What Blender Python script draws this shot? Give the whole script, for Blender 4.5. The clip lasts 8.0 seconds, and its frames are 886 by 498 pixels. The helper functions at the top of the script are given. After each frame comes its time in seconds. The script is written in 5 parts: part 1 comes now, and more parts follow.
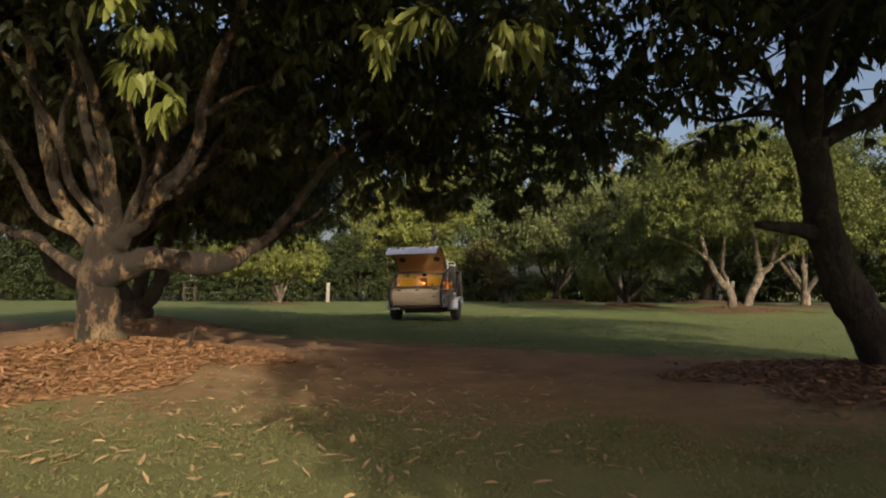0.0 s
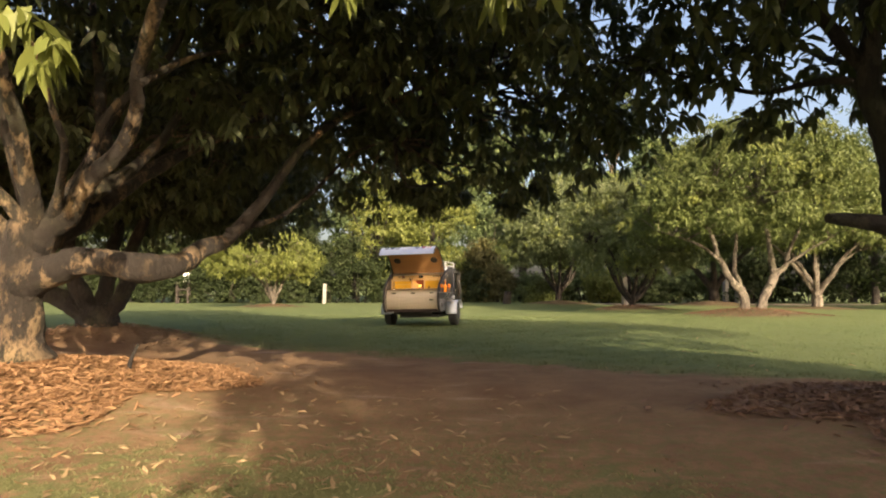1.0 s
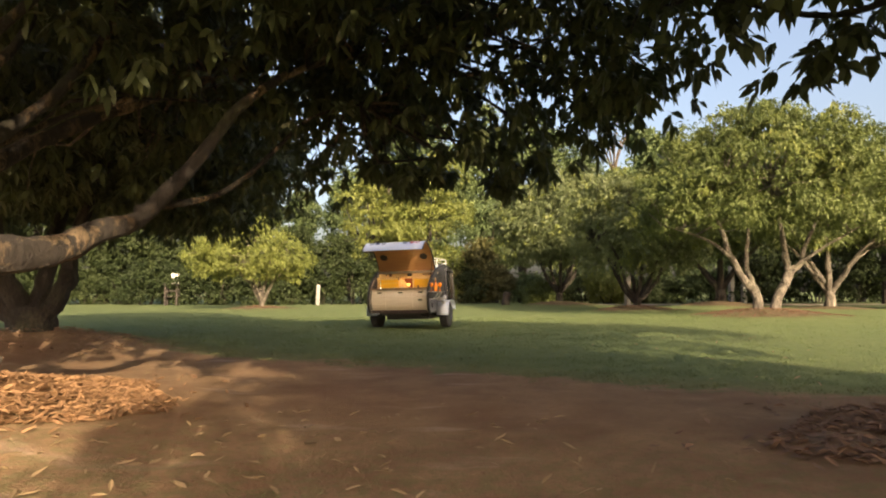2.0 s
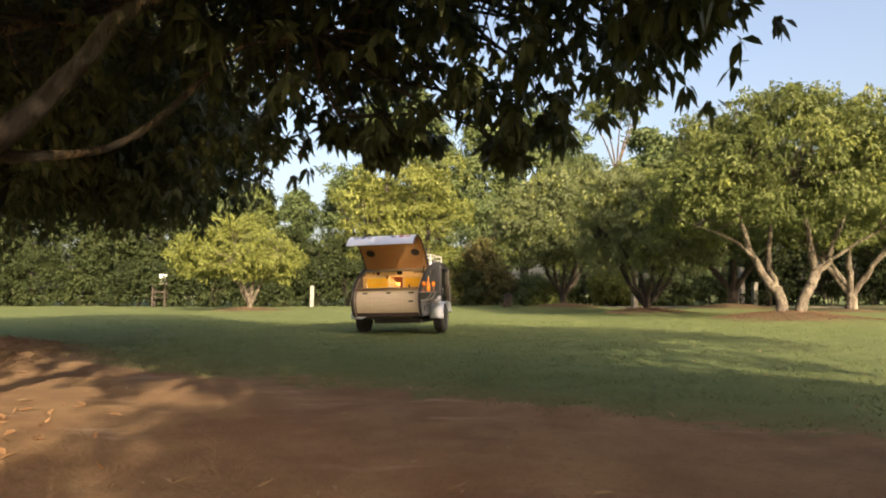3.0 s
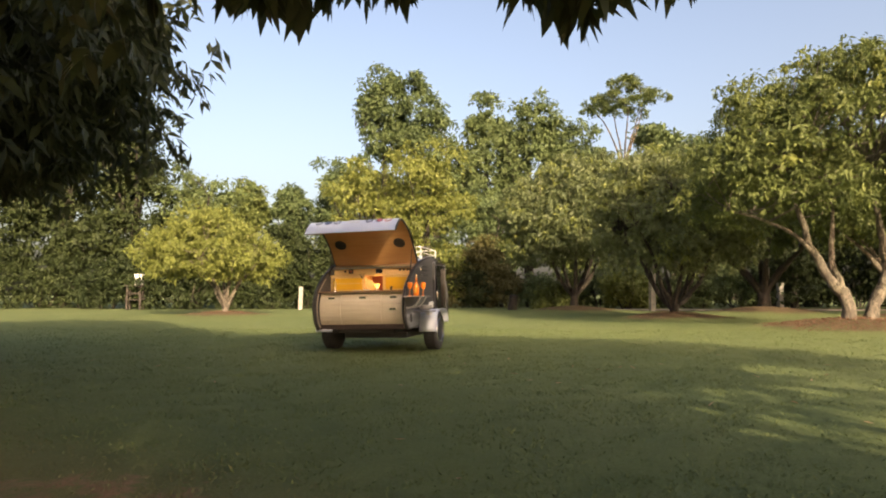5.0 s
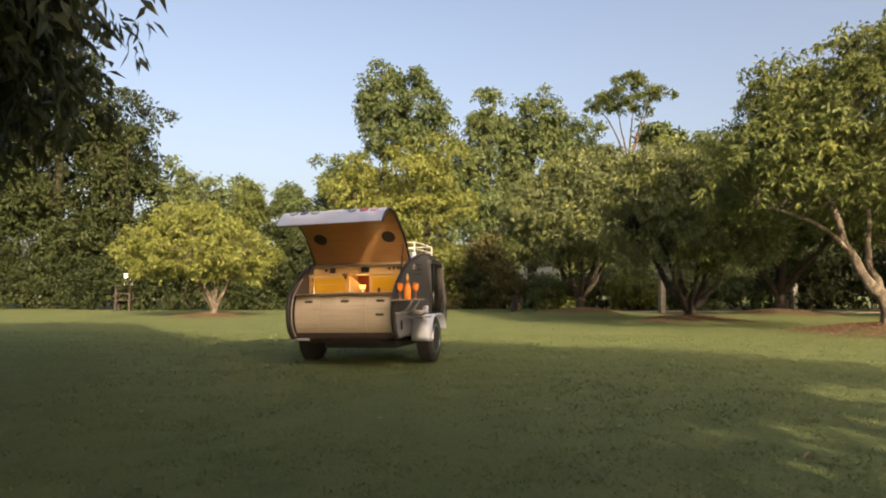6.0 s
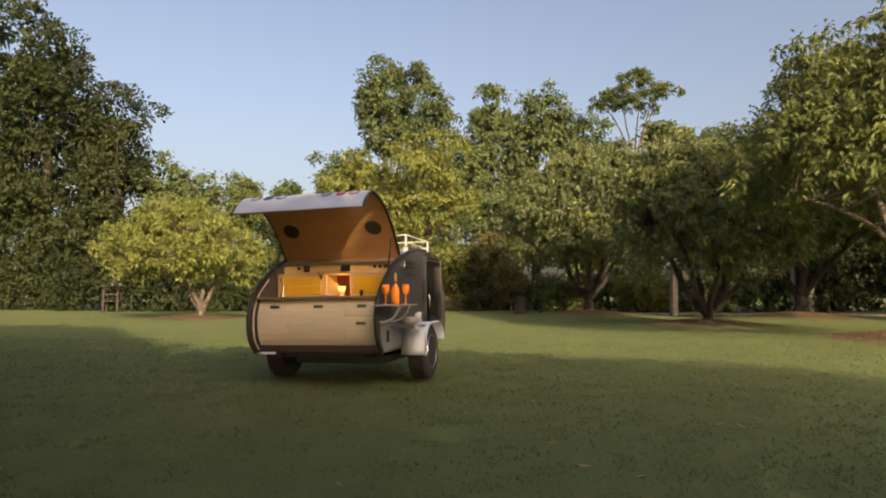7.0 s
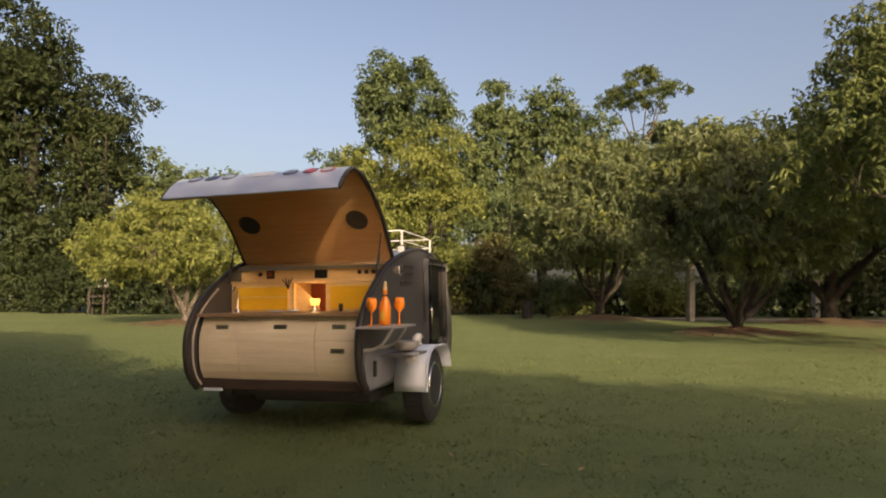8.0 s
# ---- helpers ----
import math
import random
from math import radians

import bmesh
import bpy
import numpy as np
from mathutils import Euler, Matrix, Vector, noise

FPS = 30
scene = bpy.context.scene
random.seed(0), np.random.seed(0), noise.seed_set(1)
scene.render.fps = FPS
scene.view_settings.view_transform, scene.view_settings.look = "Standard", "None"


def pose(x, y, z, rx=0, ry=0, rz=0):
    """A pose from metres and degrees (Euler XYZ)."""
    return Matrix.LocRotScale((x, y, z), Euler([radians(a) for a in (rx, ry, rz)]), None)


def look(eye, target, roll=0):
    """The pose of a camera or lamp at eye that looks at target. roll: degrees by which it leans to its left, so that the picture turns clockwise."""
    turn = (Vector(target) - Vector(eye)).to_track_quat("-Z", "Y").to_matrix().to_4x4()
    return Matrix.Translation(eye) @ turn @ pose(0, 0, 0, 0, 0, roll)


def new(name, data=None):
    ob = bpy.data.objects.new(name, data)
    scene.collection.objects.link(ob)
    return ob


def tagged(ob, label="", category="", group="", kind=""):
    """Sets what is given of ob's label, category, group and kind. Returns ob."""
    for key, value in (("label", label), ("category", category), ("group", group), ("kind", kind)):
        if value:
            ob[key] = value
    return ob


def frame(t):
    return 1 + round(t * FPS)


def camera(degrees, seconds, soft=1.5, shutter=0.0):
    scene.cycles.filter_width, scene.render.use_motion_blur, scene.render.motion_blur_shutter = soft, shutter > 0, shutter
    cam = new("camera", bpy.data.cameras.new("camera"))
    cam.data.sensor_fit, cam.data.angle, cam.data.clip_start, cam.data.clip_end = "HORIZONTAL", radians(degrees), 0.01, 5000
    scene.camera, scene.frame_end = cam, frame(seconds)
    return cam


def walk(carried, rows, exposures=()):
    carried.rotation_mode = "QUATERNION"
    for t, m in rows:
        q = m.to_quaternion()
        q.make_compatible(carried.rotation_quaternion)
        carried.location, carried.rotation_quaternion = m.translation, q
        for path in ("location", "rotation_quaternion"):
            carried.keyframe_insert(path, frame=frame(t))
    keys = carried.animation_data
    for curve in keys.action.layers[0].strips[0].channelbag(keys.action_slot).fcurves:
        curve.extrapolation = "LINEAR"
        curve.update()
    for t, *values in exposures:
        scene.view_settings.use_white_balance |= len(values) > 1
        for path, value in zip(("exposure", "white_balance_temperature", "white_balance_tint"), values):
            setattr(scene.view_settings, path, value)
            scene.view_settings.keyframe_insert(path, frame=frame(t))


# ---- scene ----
cam = camera(74.0, 8.0, 2.0)
PATH = [
    (0, (0.365, 0.338, 0.783), (0.295, 2.332, 0.926), 0.2),
    (0.5, (0.379, 0.804, 0.822), (0.308, 2.798, 0.964), 0.1),
    (1, (0.396, 1.335, 0.857), (0.325, 3.329, 1.0), 0.1),
    (1.5, (0.473, 1.939, 0.847), (0.401, 3.933, 0.992), 0.1),
    (1.7, (0.516, 2.173, 0.831), (0.445, 4.167, 0.977), -0.1),
    (3, (0.653, 4.065, 0.776), (0.578, 6.057, 0.931), 0.0),
    (3.5, (0.635, 4.848, 0.789), (0.559, 6.841, 0.945), -0.1),
    (4, (0.626, 5.545, 0.816), (0.549, 7.537, 0.972), -0.0),
    (4.5, (0.663, 6.289, 0.837), (0.582, 8.282, 0.993), 0.0),
    (4.7, (0.661, 6.585, 0.84), (0.581, 8.577, 0.996), 0.0),
    (6, (0.677, 8.287, 0.882), (0.59, 10.279, 1.039), 0.1),
    (6.5, (0.693, 8.88, 0.895), (0.601, 10.871, 1.054), 0.2),
    (7, (0.676, 9.638, 0.918), (0.581, 11.63, 1.077), 0.2),
    (7.5, (0.628, 10.42, 0.973), (0.531, 12.411, 1.132), 0.3),
    (8, (0.558, 11.194, 1.034), (0.456, 13.185, 1.196), 0.4),
]
walk(cam, [(t, look(eye, target, roll)) for t, eye, target, roll in PATH],
     [(0.0, 0.44, 6250, 10), (0.5, 1.34, 6350, 10), (1.0, 1.5, 6650, 10), (1.5, 1.5, 6850, 10), (3.0, 1.6, 6850, 10), (4.5, 1.57, 7100, 12), (6.5, 1.15, 7150, 13), (8.0, 0.88, 7000, 14)])

# ---- light ----
SUN_X, SUN_Y, SUN_UP = 0.406, -0.914, 21.0
world = bpy.data.worlds.new("sky")
scene.world = world
world.use_nodes = True
sky = world.node_tree.nodes.new("ShaderNodeTexSky")
sky.sky_type = "NISHITA"
sky.sun_disc = False
sky.sun_elevation = radians(SUN_UP)
sky.sun_rotation = math.atan2(SUN_X, SUN_Y)
sky.air_density, sky.dust_density, sky.ozone_density = 1.0, 7.0, 0.9
haze = world.node_tree.nodes.new("ShaderNodeMix")
haze.data_type, haze.blend_type = "RGBA", "MULTIPLY"
haze.inputs[0].default_value = 1.0
haze.inputs[7].default_value = (1.05, 0.98, 0.975, 1.0)
world.node_tree.links.new(sky.outputs[0], haze.inputs[6])
world.node_tree.links.new(haze.outputs[2], world.node_tree.nodes["Background"].inputs[0])
world.node_tree.nodes["Background"].inputs[1].default_value = 0.135
sun = new("sun", bpy.data.lights.new("sun", "SUN"))
sun.data.energy, sun.data.angle, sun.data.color = 4.2, radians(0.6), (1.0, 0.81, 0.56)
sun.matrix_world = look((SUN_X * 40, SUN_Y * 40, 40 * math.tan(radians(SUN_UP))), (0, 0, 0))


# ---- materials ----
class Nodes:
    """A short way to write node materials."""

    def __init__(self, name):
        self.material = bpy.data.materials.new(name)
        self.material.use_nodes = True
        self.tree = self.material.node_tree
        self.bsdf = self.tree.nodes["Principled BSDF"]
        self.out = self.tree.nodes["Material Output"]

    def add(self, kind, **values):
        node = self.tree.nodes.new(kind)
        for key, value in values.items():
            setattr(node, key, value)
        return node

    def plug(self, socket, value):
        if isinstance(value, bpy.types.NodeSocket):
            self.tree.links.new(value, socket)
        else:
            socket.default_value = value

    def coords(self):
        return self.add("ShaderNodeTexCoord").outputs["Object"]

    def noise(self, scale, detail=4.0, rough=0.55, vector=None, stretch=None):
        vector = vector or self.coords()
        if stretch:
            mapping = self.add("ShaderNodeMapping")
            self.plug(mapping.inputs["Vector"], vector)
            mapping.inputs["Scale"].default_value = stretch
            vector = mapping.outputs[0]
        node = self.add("ShaderNodeTexNoise")
        self.plug(node.inputs["Vector"], vector)
        node.inputs["Scale"].default_value = scale
        node.inputs["Detail"].default_value = detail
        node.inputs["Roughness"].default_value = rough
        return node.outputs["Fac"]

    def math(self, operation, a, b=0.0, c=0.0, clamp=False):
        node = self.add("ShaderNodeMath", operation=operation, use_clamp=clamp)
        for socket, value in zip(node.inputs, (a, b, c)):
            self.plug(socket, value)
        return node.outputs[0]

    def ramp(self, value, low, high):
        node = self.add("ShaderNodeMapRange")
        self.plug(node.inputs[0], value)
        node.inputs[1].default_value, node.inputs[2].default_value = low, high
        return node.outputs[0]

    def mix(self, factor, a, b):
        node = self.add("ShaderNodeMix", data_type="RGBA")
        self.plug(node.inputs[0], factor)
        for socket, value in ((node.inputs[6], a), (node.inputs[7], b)):
            self.plug(socket, (*value, 1.0) if isinstance(value, tuple) else value)
        return node.outputs[2]

    def bump(self, height, strength=0.4, distance=0.02):
        node = self.add("ShaderNodeBump")
        self.plug(node.inputs["Height"], height)
        node.inputs["Strength"].default_value, node.inputs["Distance"].default_value = strength, distance
        self.plug(self.bsdf.inputs["Normal"], node.outputs[0])

    def base(self, colour, rough=0.6, metal=0.0):
        self.plug(self.bsdf.inputs["Base Color"], (*colour, 1.0) if isinstance(colour, tuple) else colour)
        self.plug(self.bsdf.inputs["Roughness"], rough)
        self.bsdf.inputs["Metallic"].default_value = metal


def leaf_material(name, dark, light, glow=0.35, rough=0.45, gloss=0.35):
    n = Nodes(name)
    island = n.add("ShaderNodeNewGeometry").outputs["Random Per Island"]
    patch = n.ramp(n.noise(0.5, 2.0), 0.3, 0.7)
    tree = n.add("ShaderNodeObjectInfo").outputs["Random"]
    mixed = n.math("MULTIPLY_ADD", island, 0.45, n.math("MULTIPLY", patch, 0.3))
    colour = n.mix(n.math("MULTIPLY_ADD", tree, 0.25, mixed), dark, light)
    n.base(colour, rough)
    n.bsdf.inputs["Specular IOR Level"].default_value = gloss
    through_leaf = n.add("ShaderNodeBsdfTranslucent")
    n.plug(through_leaf.inputs[0], n.mix(0.5, colour, light))
    blend = n.add("ShaderNodeMixShader")
    blend.inputs[0].default_value = glow
    n.tree.links.new(n.bsdf.outputs[0], blend.inputs[1])
    n.tree.links.new(through_leaf.outputs[0], blend.inputs[2])
    n.tree.links.new(blend.outputs[0], n.out.inputs[0])
    return n.material


def bark_material(name, dark, light, scale=5.0, cover=0.5):
    """Flaking bark: pale scars on dark plates, cracks along the stem and some moss."""
    n = Nodes(name)
    grain = n.noise(scale * 5, 7.0, 0.7, stretch=(1.0, 1.0, 0.45))
    cracks = n.noise(scale * 3, 5.0, 0.65, stretch=(1.0, 1.0, 0.25))
    scars = n.ramp(n.noise(scale * 1.1, 6.0, 0.7, stretch=(1.0, 1.0, 0.5)), cover, cover + 0.06)
    broad = n.ramp(n.noise(scale * 0.3, 2.0), 0.38, 0.62)
    moss = n.ramp(n.noise(scale * 0.35, 2.0), 0.5, 0.75)
    patches = n.math("MULTIPLY", scars, n.math("MULTIPLY_ADD", broad, 0.75, 0.25))
    colour = n.mix(patches, dark, light)
    colour = n.mix(n.math("MULTIPLY", moss, 0.4), colour, (0.09, 0.095, 0.035))
    colour = n.mix(n.math("MULTIPLY", n.ramp(grain, 0.48, 0.62), 0.75), colour, tuple(0.5 * v for v in dark))
    n.base(colour, 0.85)
    n.bump(n.math("MULTIPLY_ADD", patches, 0.4, n.math("MULTIPLY_ADD", cracks, 0.8, grain)), 1.0, 0.06)
    return n.material


def plain(name, colour, rough=0.5, metal=0.0, vary=0.12, scale=6.0, relief=0.0):
    n = Nodes(name)
    spots = n.noise(scale, 5.0)
    low = tuple(max(0.0, v * (1 - vary * 1.6)) for v in colour)
    high = tuple(min(1.0, v * (1 + vary)) for v in colour)
    n.base(n.mix(n.ramp(spots, 0.3, 0.7), low, high), n.math("MULTIPLY_ADD", spots, 0.2, rough - 0.1), metal)
    if relief:
        n.bump(n.noise(scale * 12, 4.0), relief, 0.004)
    return n.material


def wood_material(name, dark, light, along=(0.6, 9.0, 9.0), rough=0.5):
    n = Nodes(name)
    grain = n.noise(4.0, 5.0, 0.6, stretch=along)
    fine = n.noise(22.0, 3.0, 0.6, stretch=along)
    value = n.math("MULTIPLY_ADD", fine, 0.4, n.math("MULTIPLY", grain, 0.6))
    n.base(n.mix(n.ramp(value, 0.35, 0.65), dark, light), rough)
    n.bump(fine, 0.15, 0.002)
    return n.material


# low mounds at the feet of the trees: x, y, height, radius
MOUNDS = [(-3.15, 6.0, 0.26, 1.5), (3.9, 5.4, 0.14, 1.4), (-5.5, 10.65, 0.3, 1.5), (10.2, 21.9, 0.26, 1.9), (8.0, 28.3, 0.22, 1.6),
          (6.25, 38.0, 0.3, 2.0), (14.3, 34.7, 0.34, 2.2), (-9.3, 31.0, 0.15, 1.6), (17.2, 29.9, 0.14, 1.7)]


def ground_material():
    n = Nodes("lawn and soil")
    spot = n.coords()
    split = n.add("ShaderNodeSeparateXYZ")
    n.plug(split.inputs[0], spot)
    x, y = split.outputs[0], split.outputs[1]
    wobble = n.math("SUBTRACT", n.noise(0.7, 5.0, 0.6), 0.5)
    tufts = n.math("SUBTRACT", n.noise(5.0, 5.0, 0.7), 0.5)
    far_side = n.math("SUBTRACT", n.math("MULTIPLY_ADD", x, -0.52, 8.9), y)
    near_side = n.math("MULTIPLY", n.math("SUBTRACT", y, n.math("MULTIPLY_ADD", x, -0.12, 3.75)), 0.55)
    inside = n.math("MINIMUM", far_side, near_side)
    inside = n.math("MULTIPLY_ADD", wobble, 2.2, inside)
    inside = n.math("MULTIPLY_ADD", tufts, 1.5, inside)
    soil_mask = n.ramp(inside, -0.06, 0.18)
    fine = n.noise(60.0, 4.0, 0.7)
    sparse = n.math("MULTIPLY", n.ramp(n.noise(11.0, 6.0, 0.75), 0.46, 0.56), n.ramp(near_side, 1.6, 0.2))
    soil_mask = n.math("SUBTRACT", soil_mask, n.math("MULTIPLY", sparse, 0.75), 0.0, True)
    broad = n.ramp(n.noise(0.25, 3.0), 0.3, 0.7)
    mid = n.ramp(n.noise(2.2, 4.0, 0.6), 0.3, 0.7)
    grass = n.mix(mid, (0.084, 0.122, 0.047), (0.126, 0.156, 0.06))
    grass = n.mix(n.math("MULTIPLY", broad, 0.45), grass, (0.162, 0.172, 0.072))
    grass = n.mix(n.math("MULTIPLY", n.ramp(fine, 0.4, 0.75), 0.55), grass, (0.052, 0.074, 0.027))
    edge = n.math("MINIMUM", n.math("MULTIPLY", far_side, 3.0), near_side)
    worn = n.ramp(n.math("MULTIPLY_ADD", wobble, 2.6, edge), -2.6, -0.2)
    grass = n.mix(n.math("MULTIPLY", worn, 0.4), grass, (0.2, 0.165, 0.075))
    soil = n.mix(mid, (0.2, 0.124, 0.072), (0.3, 0.2, 0.115))
    soil = n.mix(n.math("MULTIPLY", n.ramp(n.noise(0.9, 5.0, 0.65), 0.45, 0.62), 0.4), soil, (0.16, 0.083, 0.05))
    crumbs = n.ramp(n.noise(24.0, 5.0, 0.75), 0.56, 0.66)
    soil = n.mix(n.math("MULTIPLY", crumbs, 0.5), soil, (0.13, 0.07, 0.042))
    soil = n.mix(n.math("MULTIPLY", n.ramp(fine, 0.5, 0.8), 0.45), soil, (0.11, 0.058, 0.033))
    scuffs = n.ramp(n.noise(1.6, 3.0, 0.6, stretch=(0.6, 1.6, 1.0)), 0.6, 0.72)
    soil = n.mix(n.math("MULTIPLY", scuffs, 0.45), soil, (0.46, 0.35, 0.27))
    bare = 0.0
    for mx, my, high, wide in MOUNDS[2:]:
        gap = n.add("ShaderNodeVectorMath", operation="DISTANCE")
        n.plug(gap.inputs[0], spot)
        gap.inputs[1].default_value = (mx, my, high)
        edge = n.math("MULTIPLY_ADD", tufts, 1.4, n.math("MULTIPLY_ADD", wobble, 2.0, gap.outputs["Value"]))
        bare = n.math("MAXIMUM", bare, n.ramp(edge, wide * 1.25, wide * 0.85))
    earth = n.mix(mid, (0.075, 0.049, 0.031), (0.135, 0.088, 0.057))
    grass = n.mix(n.math("MULTIPLY", bare, 0.9), grass, earth)
    n.base(n.mix(soil_mask, grass, soil), 0.95)
    n.bsdf.inputs["Specular IOR Level"].default_value = 0.15
    n.bump(n.math("MULTIPLY_ADD", fine, 0.5, n.noise(9.0, 5.0, 0.7)), 0.7, 0.035)
    return n.material


GROUND = ground_material()
LEAF_NEAR = leaf_material("dark glossy leaves", (0.036, 0.046, 0.025), (0.105, 0.122, 0.045), 0.26, 0.5, 0.35)
LEAF_MID = leaf_material("green leaves", (0.044, 0.068, 0.022), (0.138, 0.162, 0.048), 0.28, 0.5, 0.2)
LEAF_DEEP = leaf_material("deep green leaves", (0.056, 0.08, 0.038), (0.152, 0.174, 0.067), 0.3, 0.5, 0.3)
LEAF_YELLOW = leaf_material("yellow green leaves", (0.082, 0.105, 0.026), (0.2, 0.218, 0.056), 0.34, 0.5, 0.25)
# for young leaves, and for one bush whose colour stands in for sun
LEAF_YOUNG_AND_SUNLIT = leaf_material("young and sunlit yellow-green leaves", (0.095, 0.12, 0.03), (0.2, 0.222, 0.058), 0.3, 0.5, 0.25)
# hedge green, with shade along the forest edge put into the dark colour
LEAF_BUSH_SHADED = leaf_material("hedge leaves", (0.014, 0.023, 0.0105), (0.043, 0.056, 0.019), 0.22, 0.55, 0.14)
LEAF_FAR = leaf_material("forest leaves", (0.043, 0.069, 0.032), (0.125, 0.16, 0.063), 0.28, 0.55, 0.18)
LEAF_RUST = leaf_material("dry brown hedge leaves", (0.052, 0.055, 0.022), (0.12, 0.11, 0.04), 0.25, 0.55, 0.18)
BARK = bark_material("mottled mango bark", (0.026, 0.019, 0.014), (0.3, 0.205, 0.115), 5.0, 0.5)
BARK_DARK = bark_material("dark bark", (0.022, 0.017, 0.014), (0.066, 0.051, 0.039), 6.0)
BARK_PALE = bark_material("pale bark", (0.1, 0.084, 0.066), (0.285, 0.245, 0.195), 5.0, 0.47)
LITTER = leaf_material("dry fallen leaves", (0.1, 0.05, 0.027), (0.32, 0.185, 0.092), 0.1, 0.85)
LITTER_PALE = leaf_material("pale dry leaves", (0.18, 0.12, 0.06), (0.38, 0.28, 0.16), 0.1, 0.85)
LITTER_DARK = leaf_material("dull brown fallen leaves", (0.10, 0.055, 0.038), (0.26, 0.16, 0.10), 0.1, 0.8)
BLADES = leaf_material("grass blades", (0.09, 0.122, 0.046), (0.138, 0.168, 0.064), 0.3, 0.75)

BLADES_DRY = leaf_material("dry grass blades", (0.09, 0.1, 0.04), (0.18, 0.175, 0.075), 0.25, 0.8)


# ---- mesh helpers ----
def mesh_of(name, verts, faces, material, smooth=False):
    verts = np.asarray(verts, dtype=np.float32)
    me = bpy.data.meshes.new(name)
    if isinstance(faces, np.ndarray):
        me.vertices.add(len(verts))
        me.vertices.foreach_set("co", verts.ravel())
        count, side = faces.shape
        me.loops.add(count * side)
        me.loops.foreach_set("vertex_index", faces.astype(np.int32).ravel())
        me.polygons.add(count)
        me.polygons.foreach_set("loop_start", np.arange(0, count * side, side, dtype=np.int32))
        me.update(calc_edges=True)
    else:
        me.from_pydata([tuple(map(float, v)) for v in verts], [], faces)
    me.polygons.foreach_set("use_smooth", np.full(len(me.polygons), smooth))
    me.materials.append(material)
    me.update()
    return me


def piece(name, verts, faces, material, parent=None, label="", smooth=False):
    """One mesh object, under a thing or a part where parent is given."""
    ob = new(name, mesh_of(name, verts, faces, material, smooth))
    ob.parent = parent
    return tagged(ob, label)


def part(name, bm, material, parent=None, label="", smooth=False):
    """The same from a bmesh."""
    me = bpy.data.meshes.new(name)
    bm.normal_update()
    bm.to_mesh(me)
    bm.free()
    me.polygons.foreach_set("use_smooth", np.full(len(me.polygons), smooth))
    me.materials.append(material)
    ob = new(name, me)
    ob.parent = parent
    return tagged(ob, label)


def empty_thing(name, m, label, category, group="", kind=""):
    ob = new(name)
    ob.empty_display_size = 0.2
    ob.matrix_world = m
    return tagged(ob, label, category, group, kind)


def tube(points, radii, sides=9, rough=0.0, seed=0, fine=6):
    """Vertices and faces of a tapered tube along a smoothed line."""
    rng = np.random.default_rng(seed)
    p = np.asarray(points, float)
    r = np.asarray(radii, float)
    steps = max(4, int(fine * (len(p) - 1)))
    at = np.linspace(0, len(p) - 1, steps + 1)
    line, wide = [], []
    for a in at:
        i = min(int(a), len(p) - 2)
        f = a - i
        p0, p1, p2, p3 = p[max(i - 1, 0)], p[i], p[i + 1], p[min(i + 2, len(p) - 1)]
        line.append(0.5 * (2 * p1 + (p2 - p0) * f + (2 * p0 - 5 * p1 + 4 * p2 - p3) * f * f + (3 * p1 - p0 - 3 * p2 + p3) * f ** 3))
        wide.append(r[i] * (1 - f) + r[i + 1] * f)
    if rough:
        line = [c + np.array(noise.noise_vector(Vector(c) * 2.3 + Vector((seed, 0, 0)))) * (w * 0.8 if w < 0.12 else 0.02) for c, w in zip(line, wide)]
    line = np.array(line)
    verts, faces = [], []
    ref = np.array((0.31, 0.95, 0.05))
    for k, (c, w) in enumerate(zip(line, wide)):
        d = line[min(k + 1, len(line) - 1)] - line[max(k - 1, 0)]
        d /= np.linalg.norm(d) + 1e-9
        u = np.cross(d, ref)
        if np.linalg.norm(u) < 0.2:
            u = np.cross(d, np.array((1.0, 0, 0)))
        u /= np.linalg.norm(u)
        v = np.cross(d, u)
        for j in range(sides):
            a = 2 * math.pi * j / sides
            spot = Vector(c + w * (math.cos(a) * u + math.sin(a) * v)) * 3.5
            k2 = w * (1 + rough * rng.uniform(-1, 1) + (2.6 * rough * noise.noise(spot) if rough else 0))
            verts.append(c + k2 * (math.cos(a) * u + math.sin(a) * v))
    for k in range(len(line) - 1):
        for j in range(sides):
            a, b = k * sides + j, k * sides + (j + 1) % sides
            faces.append((a, b, b + sides, a + sides))
    faces.append(tuple(range(sides - 1, -1, -1)))
    last = (len(line) - 1) * sides
    faces.append(tuple(range(last, last + sides)))
    return verts, faces


def unit(v):
    return v / (np.linalg.norm(v, axis=-1, keepdims=True) + 1e-9)


